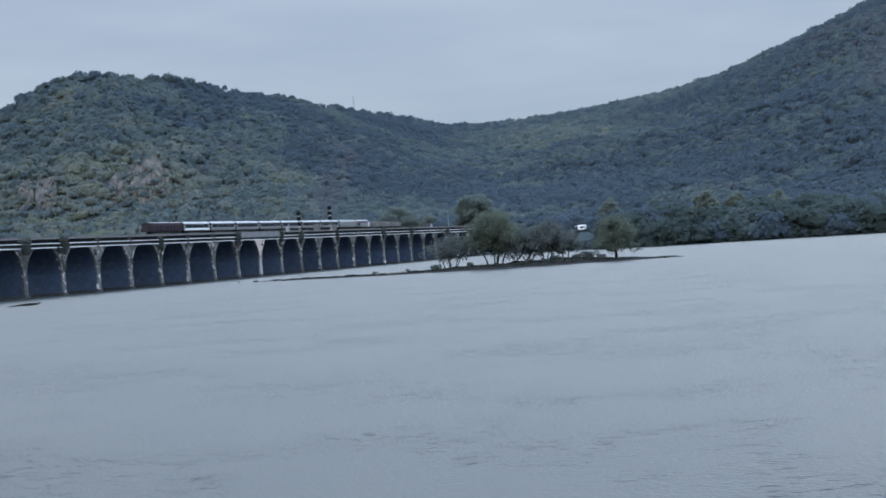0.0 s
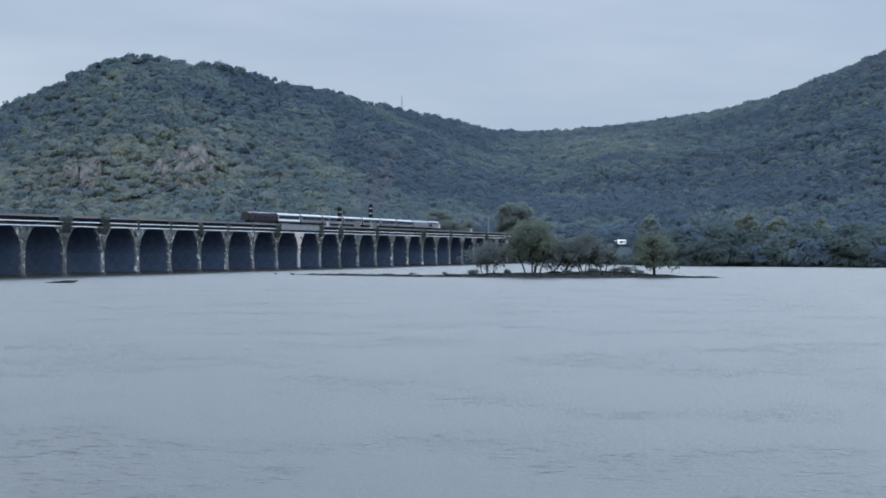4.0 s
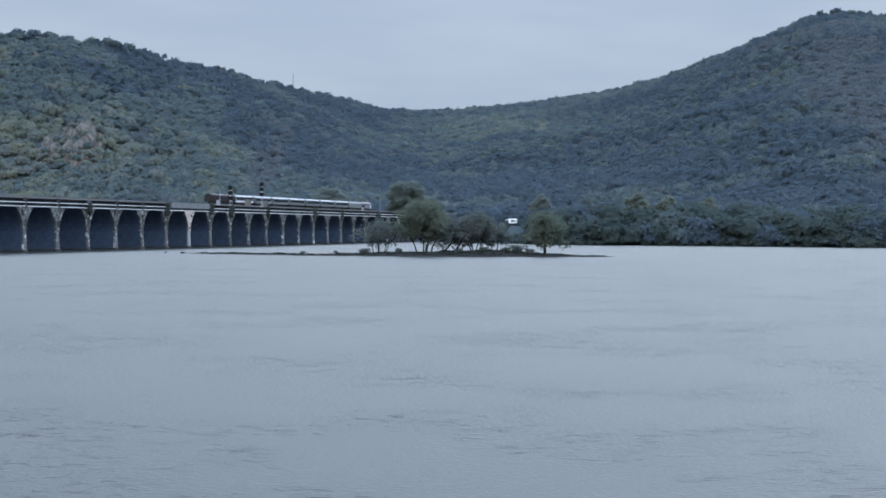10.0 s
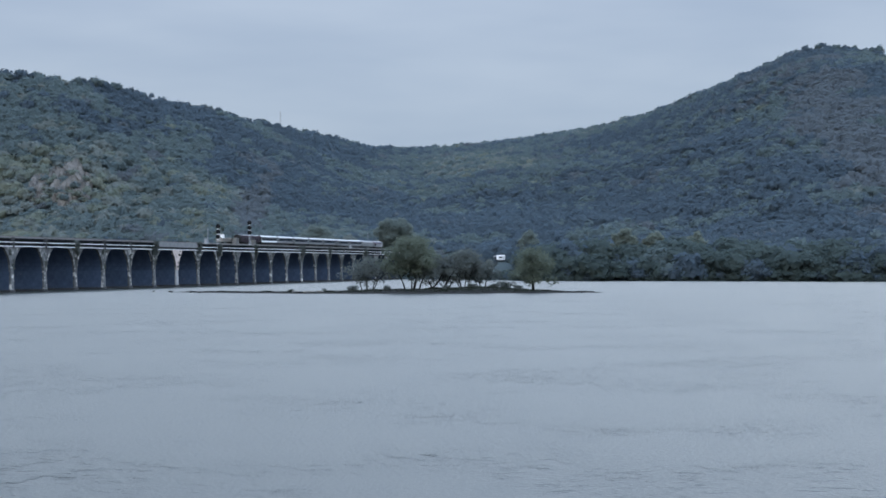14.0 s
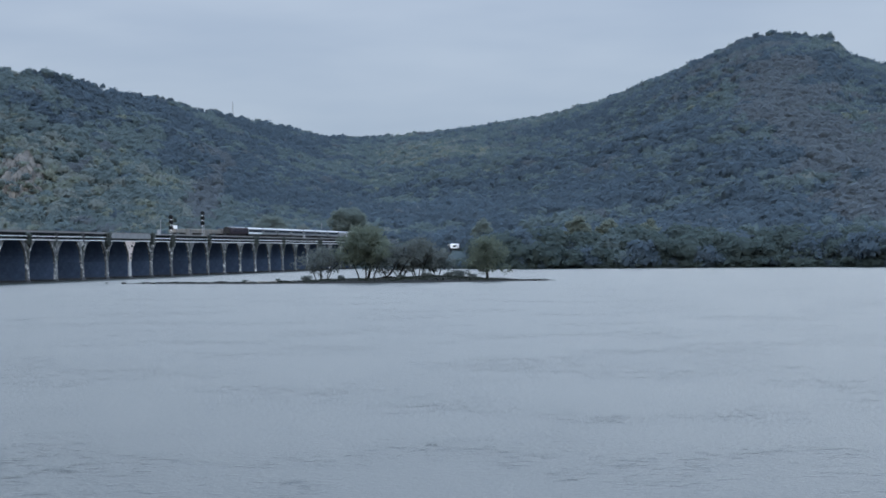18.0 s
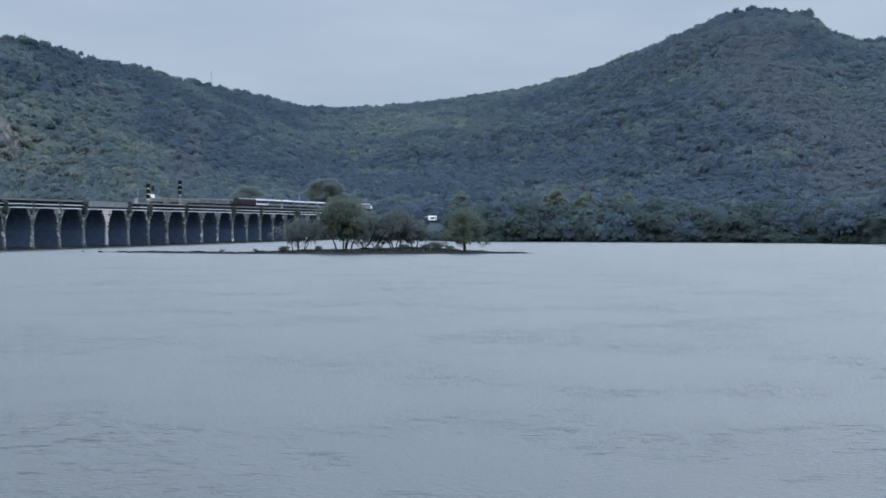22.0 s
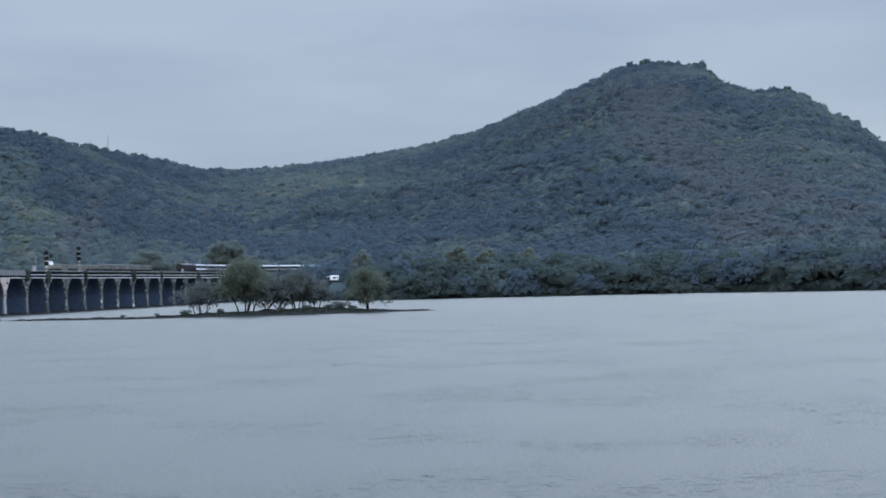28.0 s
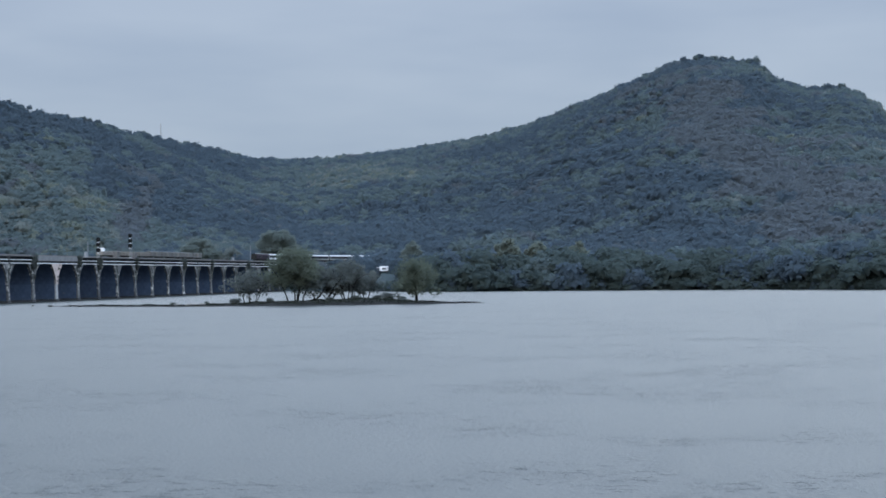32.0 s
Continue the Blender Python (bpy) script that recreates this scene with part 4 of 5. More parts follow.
# ---- standing freight cars on the far track ----
def gondola():
    car = thing("gondola_car", pose(0, 0, 0), "rusty tan gondola car heaped with rubble, standing on the bridge", "freight car", "standing gondola cars")
    s = Shape().box(-7.9, 7.9, -1.5, -1.38, 1.0, 2.5).box(-7.9, 7.9, 1.38, 1.5, 1.0, 2.5).box(-7.9, -7.78, -1.38, 1.38, 1.0, 2.5)
    s.box(7.78, 7.9, -1.38, 1.38, 1.0, 2.5).box(-7.9, 7.9, -1.38, 1.38, 1.0, 1.15)
    part("body", s.mesh("body", M_TAN), car)
    rib = Shape().box(-0.09, 0.09, -1.6, -1.5, 1.0, 2.45).mesh("rib", M_TAN)
    for k in range(9):
        part("rib", rib, car, "", pose(-7.4 + 1.85 * k, 0, 0))
    n, m = 30, 7
    v = [(-7.7 + 15.4 * i / (n - 1), -1.36 + 2.72 * j / (m - 1), 2.1 + 0.8 * math.sin(math.pi * j / (m - 1)) * (0.6 + 0.9 * abs(noise.noise((i * 0.5, j * 0.6, 8)))) + 0.25 * noise.noise((i * 1.3, j * 1.3, 3)))
         for i in range(n) for j in range(m)]
    f = [(i * m + j, (i + 1) * m + j, (i + 1) * m + j + 1, i * m + j + 1) for i in range(n - 1) for j in range(m - 1)]
    part("load", mesh_of("load", v, f, M_TALUS), car, "dusty brown broken rubble")
    part("underframe", Shape().box(-8.3, 8.3, -0.35, 0.35, 0.75, 1.0).mesh("underframe", M_UNDER), car)
    for e in (-1, 1):
        part("truck", TRUCK, car, "", pose(e * 6.2, 0, 0))
    return car


def boxcar():
    car = thing("box_car", pose(0, 0, 0), "faded grey steel box car standing on the bridge", "freight car", "standing box cars")
    part("body", Shape().box(-8.2, 8.2, -1.5, 1.5, 1.05, 3.1, cut=0.06).mesh("body", M_GREYCAR), car)
    part("roof", Shape().extrude_x([(-1.55, 3.1), (0, 3.4), (1.55, 3.1)], -8.25, 8.25).mesh("roof", M_GREYCAR), car)
    part("door", Shape().box(-1.6, 1.6, -1.62, -1.5, 1.15, 3.0).mesh("door", M_TAN), car, "sliding steel door")
    rib = Shape().box(-0.06, 0.06, -1.56, -1.5, 1.1, 3.1).mesh("rib", M_GREYCAR)
    for k in (-7.6, -6, -4.4, -2.8, 2.8, 4.4, 6, 7.6):
        part("rib", rib, car, "", pose(k, 0, 0))
    part("underframe", Shape().box(-8.6, 8.6, -0.4, 0.4, 0.8, 1.05).mesh("underframe", M_UNDER), car)
    for e in (-1, 1):
        part("truck", TRUCK, car, "", pose(e * 6.2, 0, 0))
    return car


def build_freight():
    h, b = gondola(), boxcar()
    for k in range(4):
        x, y, a = along(92 + 17.0 * k, 11.8)
        m = pose(x, y, RAIL_Z, 0, 0, a)
        if k == 0:
            h.matrix_basis = m
        else:
            copy_thing(h, m)
    for k in range(5):
        x, y, a = along(160.5 + 17.4 * k, 11.8)
        m = pose(x, y, RAIL_Z, 0, 0, a)
        if k == 0:
            b.matrix_basis = m
        else:
            copy_thing(b, m)


build_freight()


def build_crate():
    """A white steel box that rides on the first gondola's load."""
    x, y, a = along(87.5, 11.8)
    ob = thing("tool_crate", pose(x, y, RAIL_Z + 2.45, 0, 0, a), "white steel tool crate standing on a gondola's rubble", "crate")
    part("box", Shape().box(-1.1, 1.1, -0.9, 0.9, 0, 1.5, cut=0.06).mesh("box", M_WHITE), ob)
    part("lid", Shape().box(-1.16, 1.16, -0.96, 0.96, 1.5, 1.62, cut=0.06).mesh("lid", M_WHITE), ob)


build_crate()


# ---- signals and posts on the bridge ----
def signal_mast(height, heads):
    ob = thing("railway_signal", pose(0, 0, 0), "black railway signal mast with stacked round lamp heads", "signal", "signals on the bridge")
    part("pole", Shape().tube([(0, 0, 0), (0, 0, height)], [0.12, 0.1], 8).mesh("pole", M_GALV), ob, "galvanised steel pole")
    part("target", Shape().box(-0.3, 0.3, -0.28, -0.2, height - 2.15 * heads, height - 0.2, cut=0.03).mesh("target", M_WHITE), ob, "white backing strip between the heads")
    part("base", Shape().box(-0.5, 0.5, -0.5, 0.5, -0.6, 0.35, cut=0.1).mesh("base", M_CONC), ob)
    head = Shape().disc((0, -0.32, 0), (0, 1, 0), 0.95, 0.12, 18)
    face = head.mesh("head", M_BLACK)
    lens = Shape().disc((0, -0.39, 0), (0, 1, 0), 0.12, 0.1, 10).mesh("lens", M_LENS)
    for k in range(heads):
        p = part("head", face, ob, "round black signal head", pose(0, 0, height - 0.9 - 2.15 * k))
        for dx, dz in ((0, 0), (0.55, 0), (-0.55, 0), (0, 0.55), (0, -0.55)):
            part("lens", lens, p, "", pose(dx, 0, dz))
    lad = Shape()
    for x in (0.55, 0.95):
        lad.tube([(x, 0.2, 0), (x, 0.2, height - 1)], [0.04, 0.04], 5)
    for k in range(int(height / 0.45) - 2):
        lad.box(0.55, 0.95, 0.18, 0.22, 0.3 + 0.45 * k, 0.34 + 0.45 * k)
    part("ladder", lad.mesh("ladder", M_GALV), ob, "pale steel ladder")
    return ob


def build_signals():
    for s, height, heads in ((52.6, 8.2, 3), (94.4, 10.6, 3)):
        x, y, a = along(s, 1.6)
        signal_mast(height, heads).matrix_basis = pose(x, y, RAIL_Z - 0.45, 0, 0, a - 60)
    for s, h in ((37.4, 1.9), (265.9, 1.6)):
        x, y, a = along(s, 1.5)
        ob = thing("equipment_cabinet", pose(x, y, RAIL_Z - 0.45, 0, 0, a), "pale steel equipment cabinet beside the track", "cabinet")
        part("body", Shape().box(-0.6, 0.6, -0.5, 0.5, 0.15, h, cut=0.05).mesh("body", M_GALV), ob)
        part("roof", Shape().box(-0.7, 0.7, -0.6, 0.6, h, h + 0.1).mesh("roof", M_GALV), ob)
        part("base", Shape().box(-0.65, 0.65, -0.55, 0.55, -0.1, 0.15).mesh("base", M_CONC), ob)
    for s, top in ((37.4, 5.4), (300.0, 8.0)):
        x, y, a = along(s + 1.6, 1.2)
        ob = thing("pole", pose(x, y, RAIL_Z - 0.45), "slim pale steel pole", "pole")
        part("shaft", Shape().tube([(0, 0, 0), (0, 0, top)], [0.14, 0.1], 7).mesh("shaft", M_GALV), ob)
        part("lamp_head", Shape().box(-0.18, 0.18, -0.14, 0.14, top, top + 0.45, cut=0.06).mesh("lamp_head", M_GALV), ob)
    # equipment hut between the signals
    for s, w, h in ((77.0, 3.4, 2.6), (101.0, 2.6, 2.2)):
        x, y, a = along(s, 2.0)
        ob = thing("relay_hut", pose(x, y, RAIL_Z - 0.45, 0, 0, a), "small grey steel relay hut beside the signals", "hut", "relay huts")
        part("body", Shape().box(-w / 2, w / 2, -0.9, 0.9, 0, h, cut=0.05).mesh("body", M_GREYCAR), ob)
        part("roof", Shape().extrude_x([(-1.05, h), (0, h + 0.3), (1.05, h)], -w / 2 - 0.1, w / 2 + 0.1).mesh("roof", M_GREYCAR), ob)
        part("door", Shape().box(-0.45, 0.45, -0.96, -0.9, 0.1, 2.0).mesh("door", M_GREYCAR), ob)


build_signals()


# ---- the island ----
ISLE_FRONT = curve_of([(-74, 572), (-53, 550), (-30, 533), (-13, 531), (10, 530), (33, 532), (45, 536), (62, 546)])
ISLE_DEPTH = curve_of([(-74, 3), (-53, 9), (-30, 14), (-16, 26), (0, 34), (20, 36), (34, 32), (43, 26), (50, 8), (62, 3)])


def island_half(x):
    """Front and back edge of the island at x."""
    f = float(ISLE_FRONT(x)) + 2.5 * noise.noise((x / 7, 0, 4))
    return f, f + float(ISLE_DEPTH(x)) + 1.5 * noise.noise((x / 5, 3, 4))


def island_z(x, y):
    f, b = island_half(x)
    if not -73 < x < 61 or not f < y < b:
        return -1.2
    e = min(y - f, b - y, (x + 74) * 0.5, (62 - x) * 0.5)
    high = 1.25 * math.exp(-((x - 24) / 14) ** 2) + 0.7 * math.exp(-((x + 2) / 14) ** 2)
    return -0.55 + min(1.0, e / 3) * 0.65 + min(1.0, e / 14) * high + 0.2 * noise.noise((x / 3, y / 3, 1))


def build_island():
    nx, ny = 190, 44
    v, f = [], []
    for i in range(nx):
        x = -74 + 137 * i / (nx - 1)
        a, b = island_half(x)
        for j in range(ny):
            y = a - 3 + (b - a + 6) * j / (ny - 1)
            v.append((x, y, island_z(x, y)))
    f = [(i * ny + j, (i + 1) * ny + j, (i + 1) * ny + j + 1, i * ny + j + 1) for i in range(nx - 1) for j in range(ny - 1)]
    ob = new("island_ground", mesh_of("island_ground", v, f, M_MUD, smooth=True))
    tagged(ob, "low muddy gravel island in the river", "island", kind="structure")
    # grass and weeds
    rng = np.random.default_rng(8)
    V, F = [], []
    while len(F) < 26000:
        x = rng.uniform(-70, 59)
        a, b = island_half(x)
        y = rng.uniform(a, b)
        z = island_z(x, y)
        if z < 0.02:
            continue
        tall = (0.12 + 0.6 * max(0, noise.noise((x / 6, y / 6, 2)))) * (1.5 if 8 < x < 38 else 0.9)
        d = rng.uniform(0, 6.28)
        w = rng.uniform(0.06, 0.22)
        n = len(V)
        V += [(x - w * math.cos(d), y - w * math.sin(d), z - 0.05), (x + w * math.cos(d), y + w * math.sin(d), z - 0.05),
              (x + rng.normal() * 0.2, y + rng.normal() * 0.2, z + tall * rng.uniform(0.5, 1.1))]
        F.append((n, n + 1, n + 2))
    tagged(new("weeds", fast_mesh("weeds", V, F, (M_GRASS,), np.zeros(len(F)))), "tangled grass and weeds on the island", "grass", kind="stuff")


build_island()


def tree(name, x, y, z, height, width, label, leaf, seed, stems=3, lean=0.15, bare=0.28, count=34, size=0.22, droop=0.0, group=""):
    """A tree with stems, limbs and a crown of many leaf clumps."""
    rng = np.random.default_rng(seed)
    ob = thing(name, pose(x, y, z), label, "tree", group)
    centres = []
    w = width / 2
    for k in range(stems):
        a = rng.uniform(0, 6.28)
        out = w * (0.12 + lean * rng.uniform(0.6, 1.6))
        top = height * rng.uniform(0.55, 0.75)
        foot = w * rng.uniform(0.08, 0.3) if stems > 1 else 0.0
        pts = []
        for j in range(6):
            u = j / 5
            bend = out * u ** 1.4
            pts.append((foot * math.cos(a) + bend * math.cos(a) + 0.25 * rng.normal() * u, foot * math.sin(a) + bend * math.sin(a), -0.6 + top * u + 0.1))
        r0 = 0.04 * height / math.sqrt(stems) * 0.9
        part("trunk", Shape().tube(pts, [r0 * (1 - 0.75 * j / 5) for j in range(6)], 8).mesh("trunk", M_BARK), ob, "dark grey bark")
        for q in range(4):
            u = rng.uniform(0.35, 0.95)
            j = min(4, int(u * 5))
            p0 = Vector(pts[j]).lerp(Vector(pts[j + 1]), u * 5 - j)
            b = rng.uniform(0, 6.28)
            ln = w * rng.uniform(0.45, 0.85)
            p1 = p0 + Vector((math.cos(b) * ln * 0.5, math.sin(b) * ln * 0.5, ln * 0.30))
            p2 = p0 + Vector((math.cos(b) * ln, math.sin(b) * ln, ln * (0.42 - droop)))
            part("limb", Shape().tube([p0, p1, p2], [r0 * 0.45, r0 * 0.3, r0 * 0.1], 6).mesh("limb", M_BARK), ob, "dark grey bark")
    # clumps fill an uneven dome
    tries = 0
    while len(centres) < 90 and tries < 6000:
        tries += 1
        d = rng.normal(size=3)
        d /= np.linalg.norm(d)
        g = rng.uniform(0.30, 1.0) * (1 + 0.25 * noise.noise((d[0] * 1.6 + seed, d[1] * 1.6, d[2] * 1.6)))
        zz = height * (bare + (1 - bare) * 0.5) + d[2] * g * height * (1 - bare) * 0.5
        low = 1.08 - 0.3 * d[2]
        px, py = d[0] * g * w * low, d[1] * g * w * low
        zz -= droop * math.hypot(px, py)
        if zz < height * bare * 0.75:
            continue
        centres.append((px, py, zz, rng.uniform(0.16, 0.30) * width / 2 * 1.1))
    V, F = blob_leaves(centres, count, size, rng)
    part("crown", fast_mesh("crown", V, F, (leaf,), np.zeros(len(F))), ob, "loose leafy crown")
    return ob


M_PALEWOOD = material("bleached_wood", (0.20, 0.195, 0.18), (0.34, 0.33, 0.30), 1.5, 0.85, 0.03, 5.0)
F_WILLOW = foliage("island_willow_leaves", (0.103, 0.122, 0.091), (0.147, 0.167, 0.125))
F_GREYLEAF = foliage("sparse_grey_green_leaves", (0.102, 0.116, 0.107), (0.145, 0.159, 0.144))


F_PALE = foliage("pale_olive_leaves", (0.154, 0.186, 0.167), (0.217, 0.252, 0.222))


def build_island_trees():
    zz = lambda x, y: max(0.1, island_z(x, y))
    for x, y, h, w, leaf, seed, stems, lean, bare, label in (
            (2.8, 552, 15.8, 19.0, F_WILLOW, 11, 6, 0.35, 0.17, "broad island tree with a full yellow-green crown"),
            (-10.5, 556, 10.6, 13.5, F_GREYLEAF, 12, 5, 0.3, 0.2, "thin grey-green island tree with several stems"),
            (11.5, 551, 9.6, 15.0, F_GREYLEAF, 13, 3, 0.5, 0.17, "leaning low island tree with arched limbs"),
            (18.5, 553, 11.0, 15.0, F_GREYLEAF, 14, 5, 0.45, 0.17, "spreading island tree with fanned stems"),
            (24.5, 558, 8.6, 10.0, F_GREYLEAF, 16, 2, 0.2, 0.2, "small leafy island tree beside the mound"),
            (39.5, 556, 13.8, 13.0, F_WILLOW, 15, 1, 0.1, 0.1, "bushy willow with drooping leaves on the island")):
        tree("island_tree", x, y, zz(x, y), h, w, label, leaf, seed, stems, lean, bare, (12 if seed == 12 else 18) if leaf is F_GREYLEAF else 28, 0.26,
             droop=0.12 if seed == 15 else 0.03, group="island trees")
    # arched fallen limb beside the broad tree
    pts = [(6.5, 548, 0.5), (7.6, 547.6, 0.9), (8.9, 547.4, 1.2), (10.2, 547.6, 2.2), (11.2, 548, 3.9), (11.9, 548.2, 5.2)]
    ob = thing("fallen_limb", pose(0, 0, 0), "dark bare limb arching up from the island's edge", "branch")
    part("stem", Shape().tube(pts, [0.34, 0.32, 0.3, 0.26, 0.2, 0.12], 8).mesh("stem", M_BARK), ob)
    part("branch", Shape().tube([(8.9, 547.4, 1.2), (8.2, 547.5, 2.4), (7.4, 547.6, 3.8)], [0.2, 0.15, 0.08], 6).mesh("branch", M_BARK), ob)
    # shrubs
    rng = np.random.default_rng(21)
    for x, y, r in ((31.0, 548, 2.0), (27.5, 549, 1.3), (20.0, 545, 1.2), (-14.5, 545, 1.3), (-4.5, 543, 1.2), (34.5, 546, 1.2), (-23, 545, 0.8), (-33, 549, 0.7), (13, 543, 1.1)):
        ob = thing("shrub", pose(x, y, zz(x, y)), "low dense dark green shrub on the island", "shrub", "island shrubs")
        c = [(rng.normal() * r * 0.5, rng.normal() * r * 0.5, r * rng.uniform(0.2, 0.6), r * rng.uniform(0.4, 0.7)) for k in range(9)]
        V, F = blob_leaves(c, 150, 0.16, rng)
        part("leaves", fast_mesh("leaves", V, F, (F_GREYLEAF,), np.zeros(len(F))), ob)
        part("stem", Shape().tube([(0, 0, -0.3), (0, 0, r * 0.7)], [0.12, 0.05], 6).mesh("stem", M_BARK), ob)
    # pale driftwood and stones on the spit
    for x, y, ln, a in ((-27, 536, 3.4, 12), (-24, 537, 2.2, -20), (-31, 539, 1.8, 30)):
        ob = thing("driftwood_log", pose(x, y, zz(x, y) + 0.1, 0, 0, a), "bleached driftwood log stranded on the spit", "log", "driftwood")
        part("log", Shape().tube([(-ln / 2, 0, 0.1), (0, 0.1, 0.22), (ln / 2, 0, 0.15)], [0.28, 0.24, 0.15], 8).mesh("log", M_PALEWOOD), ob)


build_island_trees()


# ---- loose things on the water and far bank ----
def build_logs():
    ob = thing("floating_log", pose(-106.5, 421, 0, 0, 0, 12), "dark waterlogged trunk lying in the shallows", "log")
    part("trunk", Shape().tube([(-3.6, 0, -0.42), (-1, 0.2, -0.2), (1.6, 0.1, 0.0), (3.4, -0.2, 0.0)], [0.18, 0.28, 0.32, 0.26], 9).mesh("trunk", M_MUD), ob)
    part("root", Shape().tube([(3.2, -0.2, 0.0), (3.8, 0.1, 0.2), (4.1, 0.3, 0.3)], [0.22, 0.14, 0.06], 6).mesh("root", M_MUD), ob)
    for x, y, r in ((-60, 548, 0.5), (-63, 552, 0.35), (-70, 560, 0.5), (-76, 566, 0.3), (52, 534, 0.4)):
        v, f = ico()
        v = v * [1.6 * r, r, 0.5 * r] * (1 + 0.25 * np.array([[noise.noise((p[0] * 2 + x, p[1] * 2, p[2] * 2))] for p in v]))
        rock = thing("rock", pose(x, y, 0.05), "dark river rock just above the water", "rock", "river rocks")
        part("stone", mesh_of("stone", v, [tuple(int(k) for k in q) for q in f], M_MUD), rock)


build_logs()


def build_camper():
    x, y = CAMPER
    z = land_z(x, y)
    ob = thing("camper_trailer", pose(x, y, z, 0, 0, 8), "white camper trailer with a dark window parked on the far bank", "trailer")
    s = Shape().extrude_x([(-1.2, 0.8), (-1.2, 3.0), (-0.9, 3.3), (0.9, 3.3), (1.2, 3.0), (1.2, 0.8)], -1.8, 2.6)
    part("body", s.mesh("body", M_WHITE), ob)
    part("window", Shape().box(-0.8, 1.3, -1.23, -1.19, 1.5, 2.5).mesh("window", M_GLASS), ob, "dark window")
    part("door", Shape().box(1.7, 2.3, -1.23, -1.19, 0.95, 2.85).mesh("door", M_GALV), ob)
    part("awning", Shape().box(-3.6, -1.8, -1.3, 0.9, 2.55, 2.8).mesh("awning", M_WHITE), ob, "white side awning")
    for px in (-3.5,):
        part("awning_pole", Shape().tube([(px, -1.2, 0), (px, -1.2, 2.6)], [0.05, 0.05], 6).mesh("awning_pole", M_GALV), ob)
    for px in (-0.6, 0.6):
        w = part("wheel", Shape().disc((px, -1.05, 0.4), (0, 1, 0), 0.4, 0.25).mesh("wheel", M_UNDER), ob)
    part("chassis", Shape().box(-2.6, 2.6, -1.0, 1.0, 0.55, 0.85).box(-1.7, -1.5, -0.9, 0.9, 0, 0.6).box(2.2, 2.4, -0.9, 0.9, 0, 0.6).mesh("chassis", M_UNDER), ob)


build_camper()


def build_bank_trees():
    """Trees of the far bank that stand out by themselves."""
    for a, r, top, w, leaf, seed, label in (
            (-2.6, 1150, 31, 25, F_PALE, 31, "wide pale-topped tree behind the bridge's end"),
            (-1.6, 1145, 26, 17, F_GREYGREEN, 32, "rounded green tree behind the bridge's end"),
            (-0.15, 1150, 38, 27, F_PALE, 33, "tall olive-green tree behind the bridge's end"),
            (3.95, 1020, 27, 12, F_PALE, 34, "pale crowned tree above the far bank"),
            (6.9, 985, 27, 14, F_OLIVE, 35, "yellowing tree on the far bank"),
            (7.8, 990, 25, 13, F_OLIVE, 36, "olive-coloured tree on the far bank"),
            (9.1, 985, 25, 14, F_OLIVE, 37, "yellowing tree on the far bank")):
        x, y = polar(a, r)
        z = land_z(x, y)
        tree("bank_tree", x, y, z, top - z, w, label, leaf, seed, 1, 0.05, 0.15, count=40, size=0.42, group="far bank trees")


build_bank_trees()


def build_river_sign():
    """A white board on a post at the water's edge."""
    x, y = polar(8.84, float(shore_at(8.84)) - 1.5)
    ob = thing("river_sign", pose(x, y, -0.4), "small white board on a post at the far bank", "sign")
    part("post", Shape().tube([(0, 0, -0.5), (0, 0, 8.9)], [0.05, 0.05], 7).mesh("post", M_UNDER), ob, "dark steel post")
    part("board", Shape().box(-0.5, 0.5, -0.2, -0.12, 8.1, 8.9, cut=0.03).mesh("board", M_GALV), ob, "plain white board")


build_river_sign()


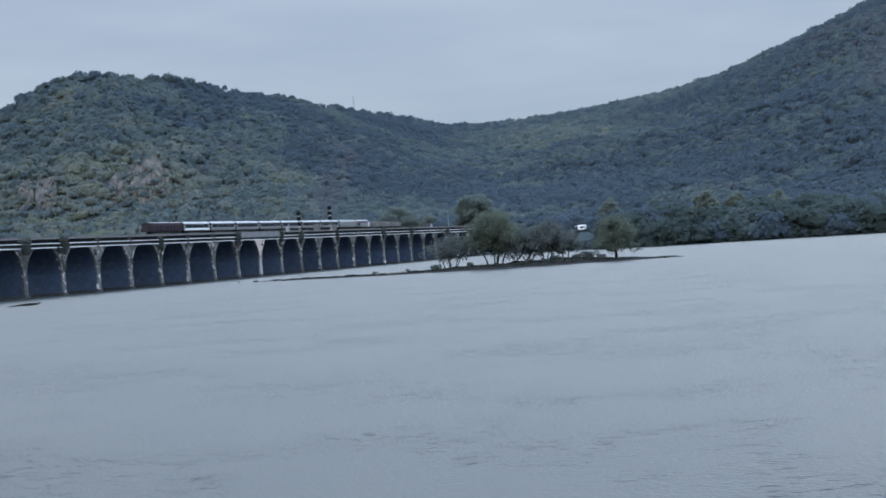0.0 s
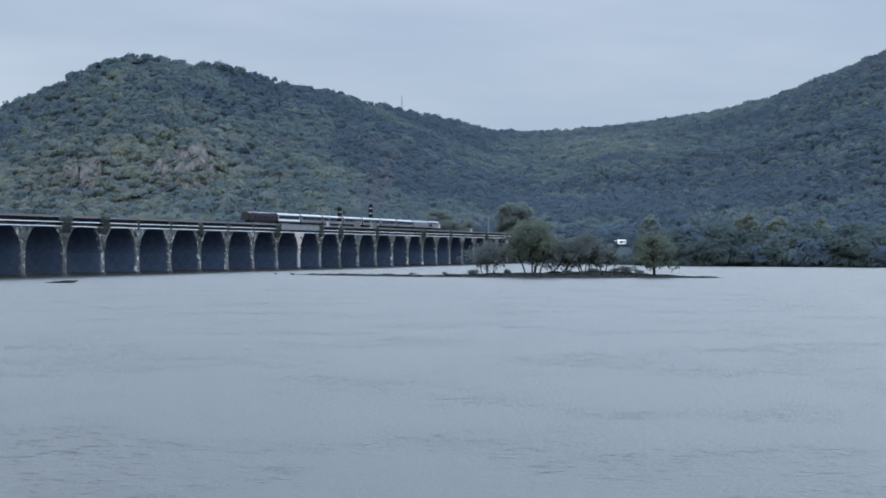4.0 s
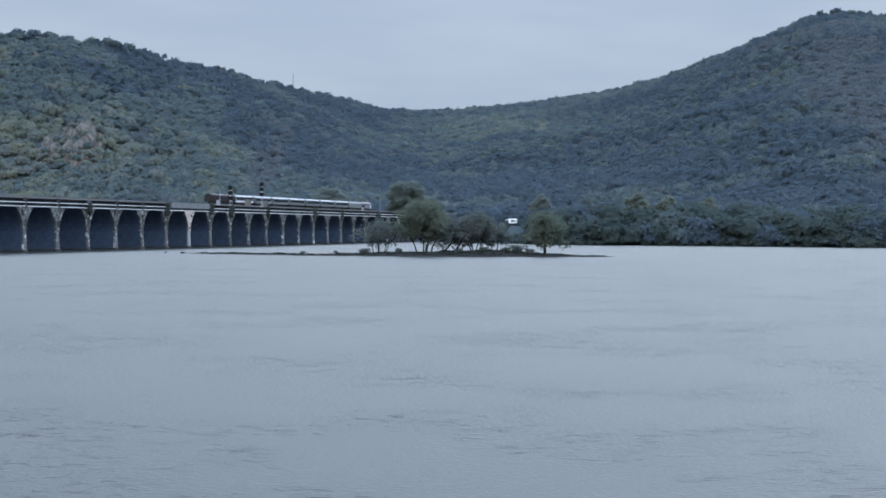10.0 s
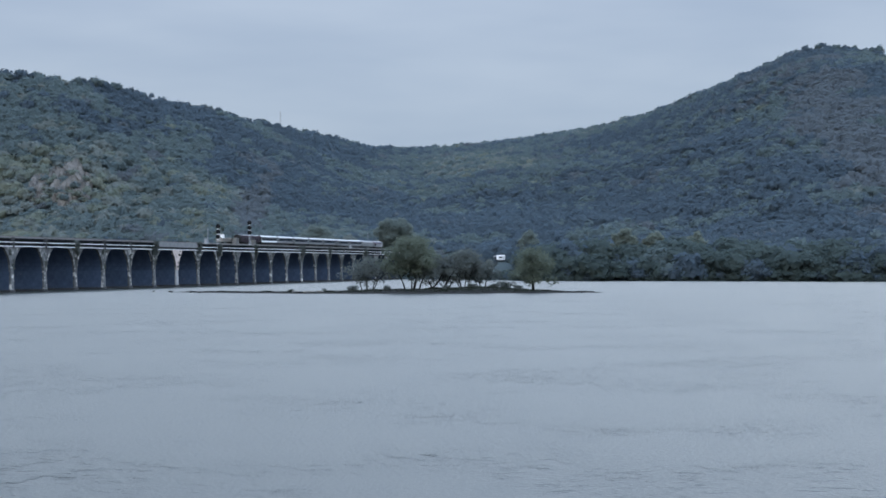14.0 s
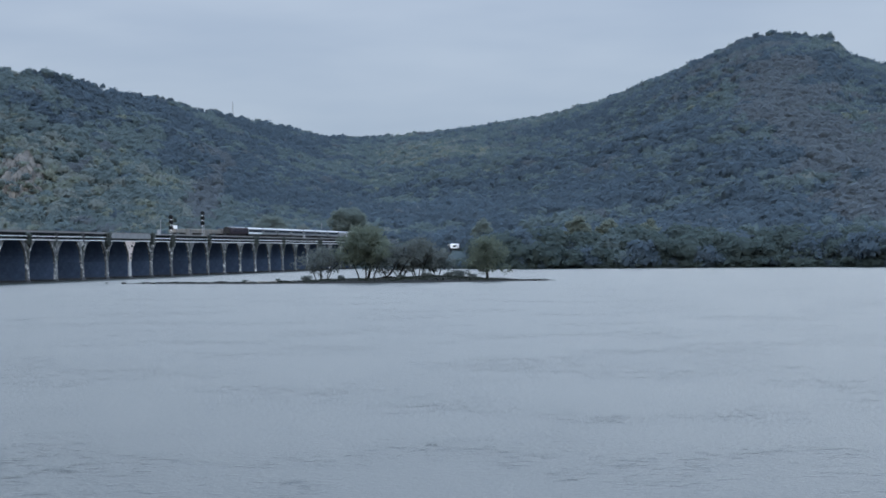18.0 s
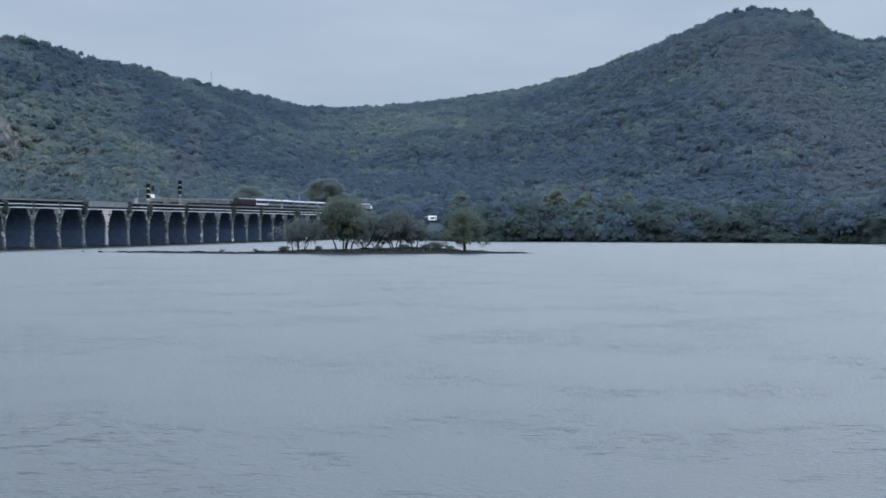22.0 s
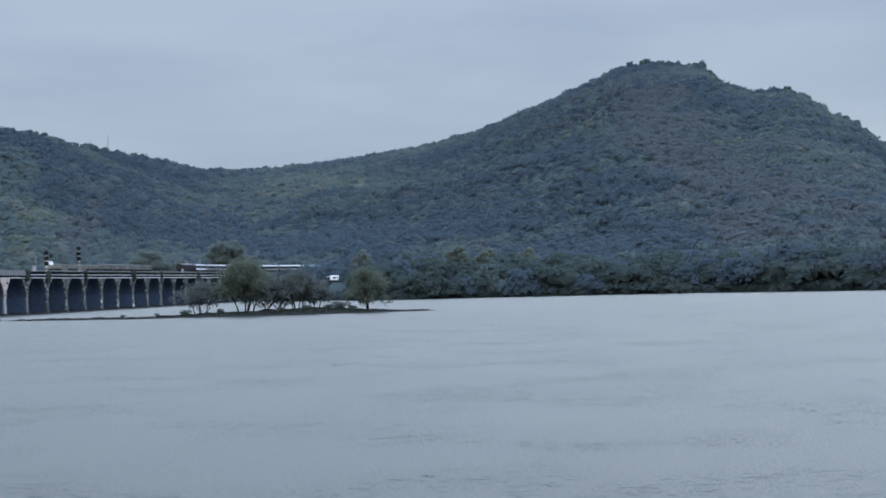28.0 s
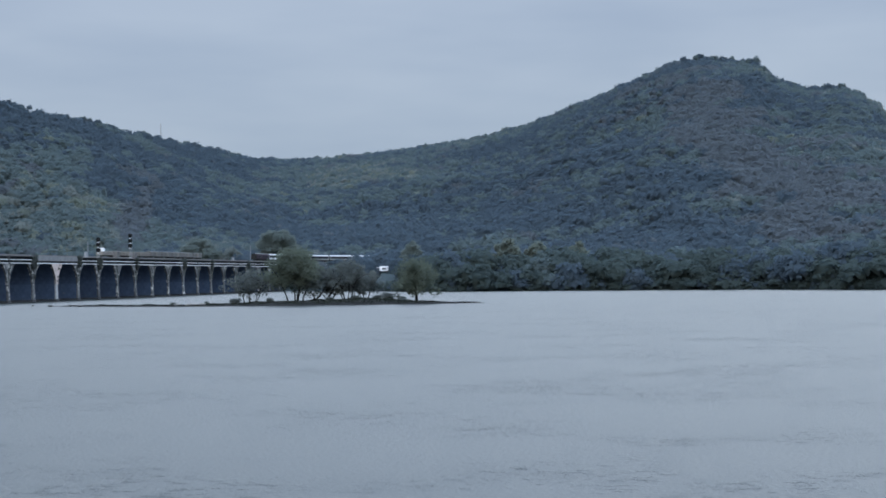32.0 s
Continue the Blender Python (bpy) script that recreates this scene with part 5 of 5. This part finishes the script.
def build_mast():
    x, y = polar(-3.77, float(crest_at(-3.77)) - 5)
    z = land_z(x, y)
    d = math.hypot(x, y)
    top = EYE_Z + d * math.tan(radians(4.74)) - z
    ob = thing("lattice_mast", pose(x, y, z), "slender grey lattice mast on the wooded ridge", "mast")
    for k in range(3):
        a = 2.094 * k
        s = Shape().tube([(1.5 * math.cos(a), 1.5 * math.sin(a), 0), (0.35 * math.cos(a), 0.35 * math.sin(a), top)], [0.22, 0.15], 6)
        part("leg", s.mesh("leg", M_CONC), ob)
    n = int(top / 2.4)
    for k in range(n):
        u0, u1 = k / n, (k + 1) / n
        s = Shape()
        for j in range(3):
            a, b = 2.094 * j, 2.094 * (j + 1)
            r0, r1 = 1.5 - 1.15 * u0, 1.5 - 1.15 * u1
            s.tube([(r0 * math.cos(a), r0 * math.sin(a), u0 * top), (r1 * math.cos(b), r1 * math.sin(b), u1 * top)], [0.1, 0.1], 4)
        part("brace", s.mesh("brace", M_CONC), ob)


build_mast()


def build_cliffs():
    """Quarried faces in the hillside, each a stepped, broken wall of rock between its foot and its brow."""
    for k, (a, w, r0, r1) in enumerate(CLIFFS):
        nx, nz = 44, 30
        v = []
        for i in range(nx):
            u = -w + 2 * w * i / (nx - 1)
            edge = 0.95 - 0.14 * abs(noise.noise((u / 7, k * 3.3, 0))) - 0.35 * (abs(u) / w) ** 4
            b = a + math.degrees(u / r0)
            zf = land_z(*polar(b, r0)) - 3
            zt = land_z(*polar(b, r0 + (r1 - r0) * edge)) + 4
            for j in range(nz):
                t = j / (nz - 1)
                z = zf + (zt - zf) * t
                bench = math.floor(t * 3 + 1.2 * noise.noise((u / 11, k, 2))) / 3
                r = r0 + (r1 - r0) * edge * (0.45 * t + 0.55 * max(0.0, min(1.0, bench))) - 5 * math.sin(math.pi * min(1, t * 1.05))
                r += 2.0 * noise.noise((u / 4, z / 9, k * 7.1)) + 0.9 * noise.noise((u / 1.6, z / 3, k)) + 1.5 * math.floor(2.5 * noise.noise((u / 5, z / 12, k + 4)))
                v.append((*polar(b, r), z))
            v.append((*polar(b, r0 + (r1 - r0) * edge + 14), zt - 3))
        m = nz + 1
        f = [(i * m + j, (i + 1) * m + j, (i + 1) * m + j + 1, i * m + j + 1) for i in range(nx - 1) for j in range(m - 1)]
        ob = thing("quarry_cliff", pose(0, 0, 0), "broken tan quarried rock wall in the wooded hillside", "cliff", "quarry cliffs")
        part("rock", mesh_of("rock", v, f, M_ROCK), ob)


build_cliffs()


def motions():
    # the river's surface drifts downstream
    dx, dy = math.cos(PHI), -math.sin(PHI)
    walk(WATER, [(0.0, pose(0, 0, 0)), (32.0, pose(dx * 16, dy * 16, 0))])
    # the train runs along the bridge and into the bend
    for car, s in TRAIN:
        rows = []
        for k in range(33):
            x, y, h = along(s + SPEED * k, TRACK)
            rows.append((float(k), pose(x, y, RAIL_Z, 0, 0, h)))
        walk(car, rows)


motions()
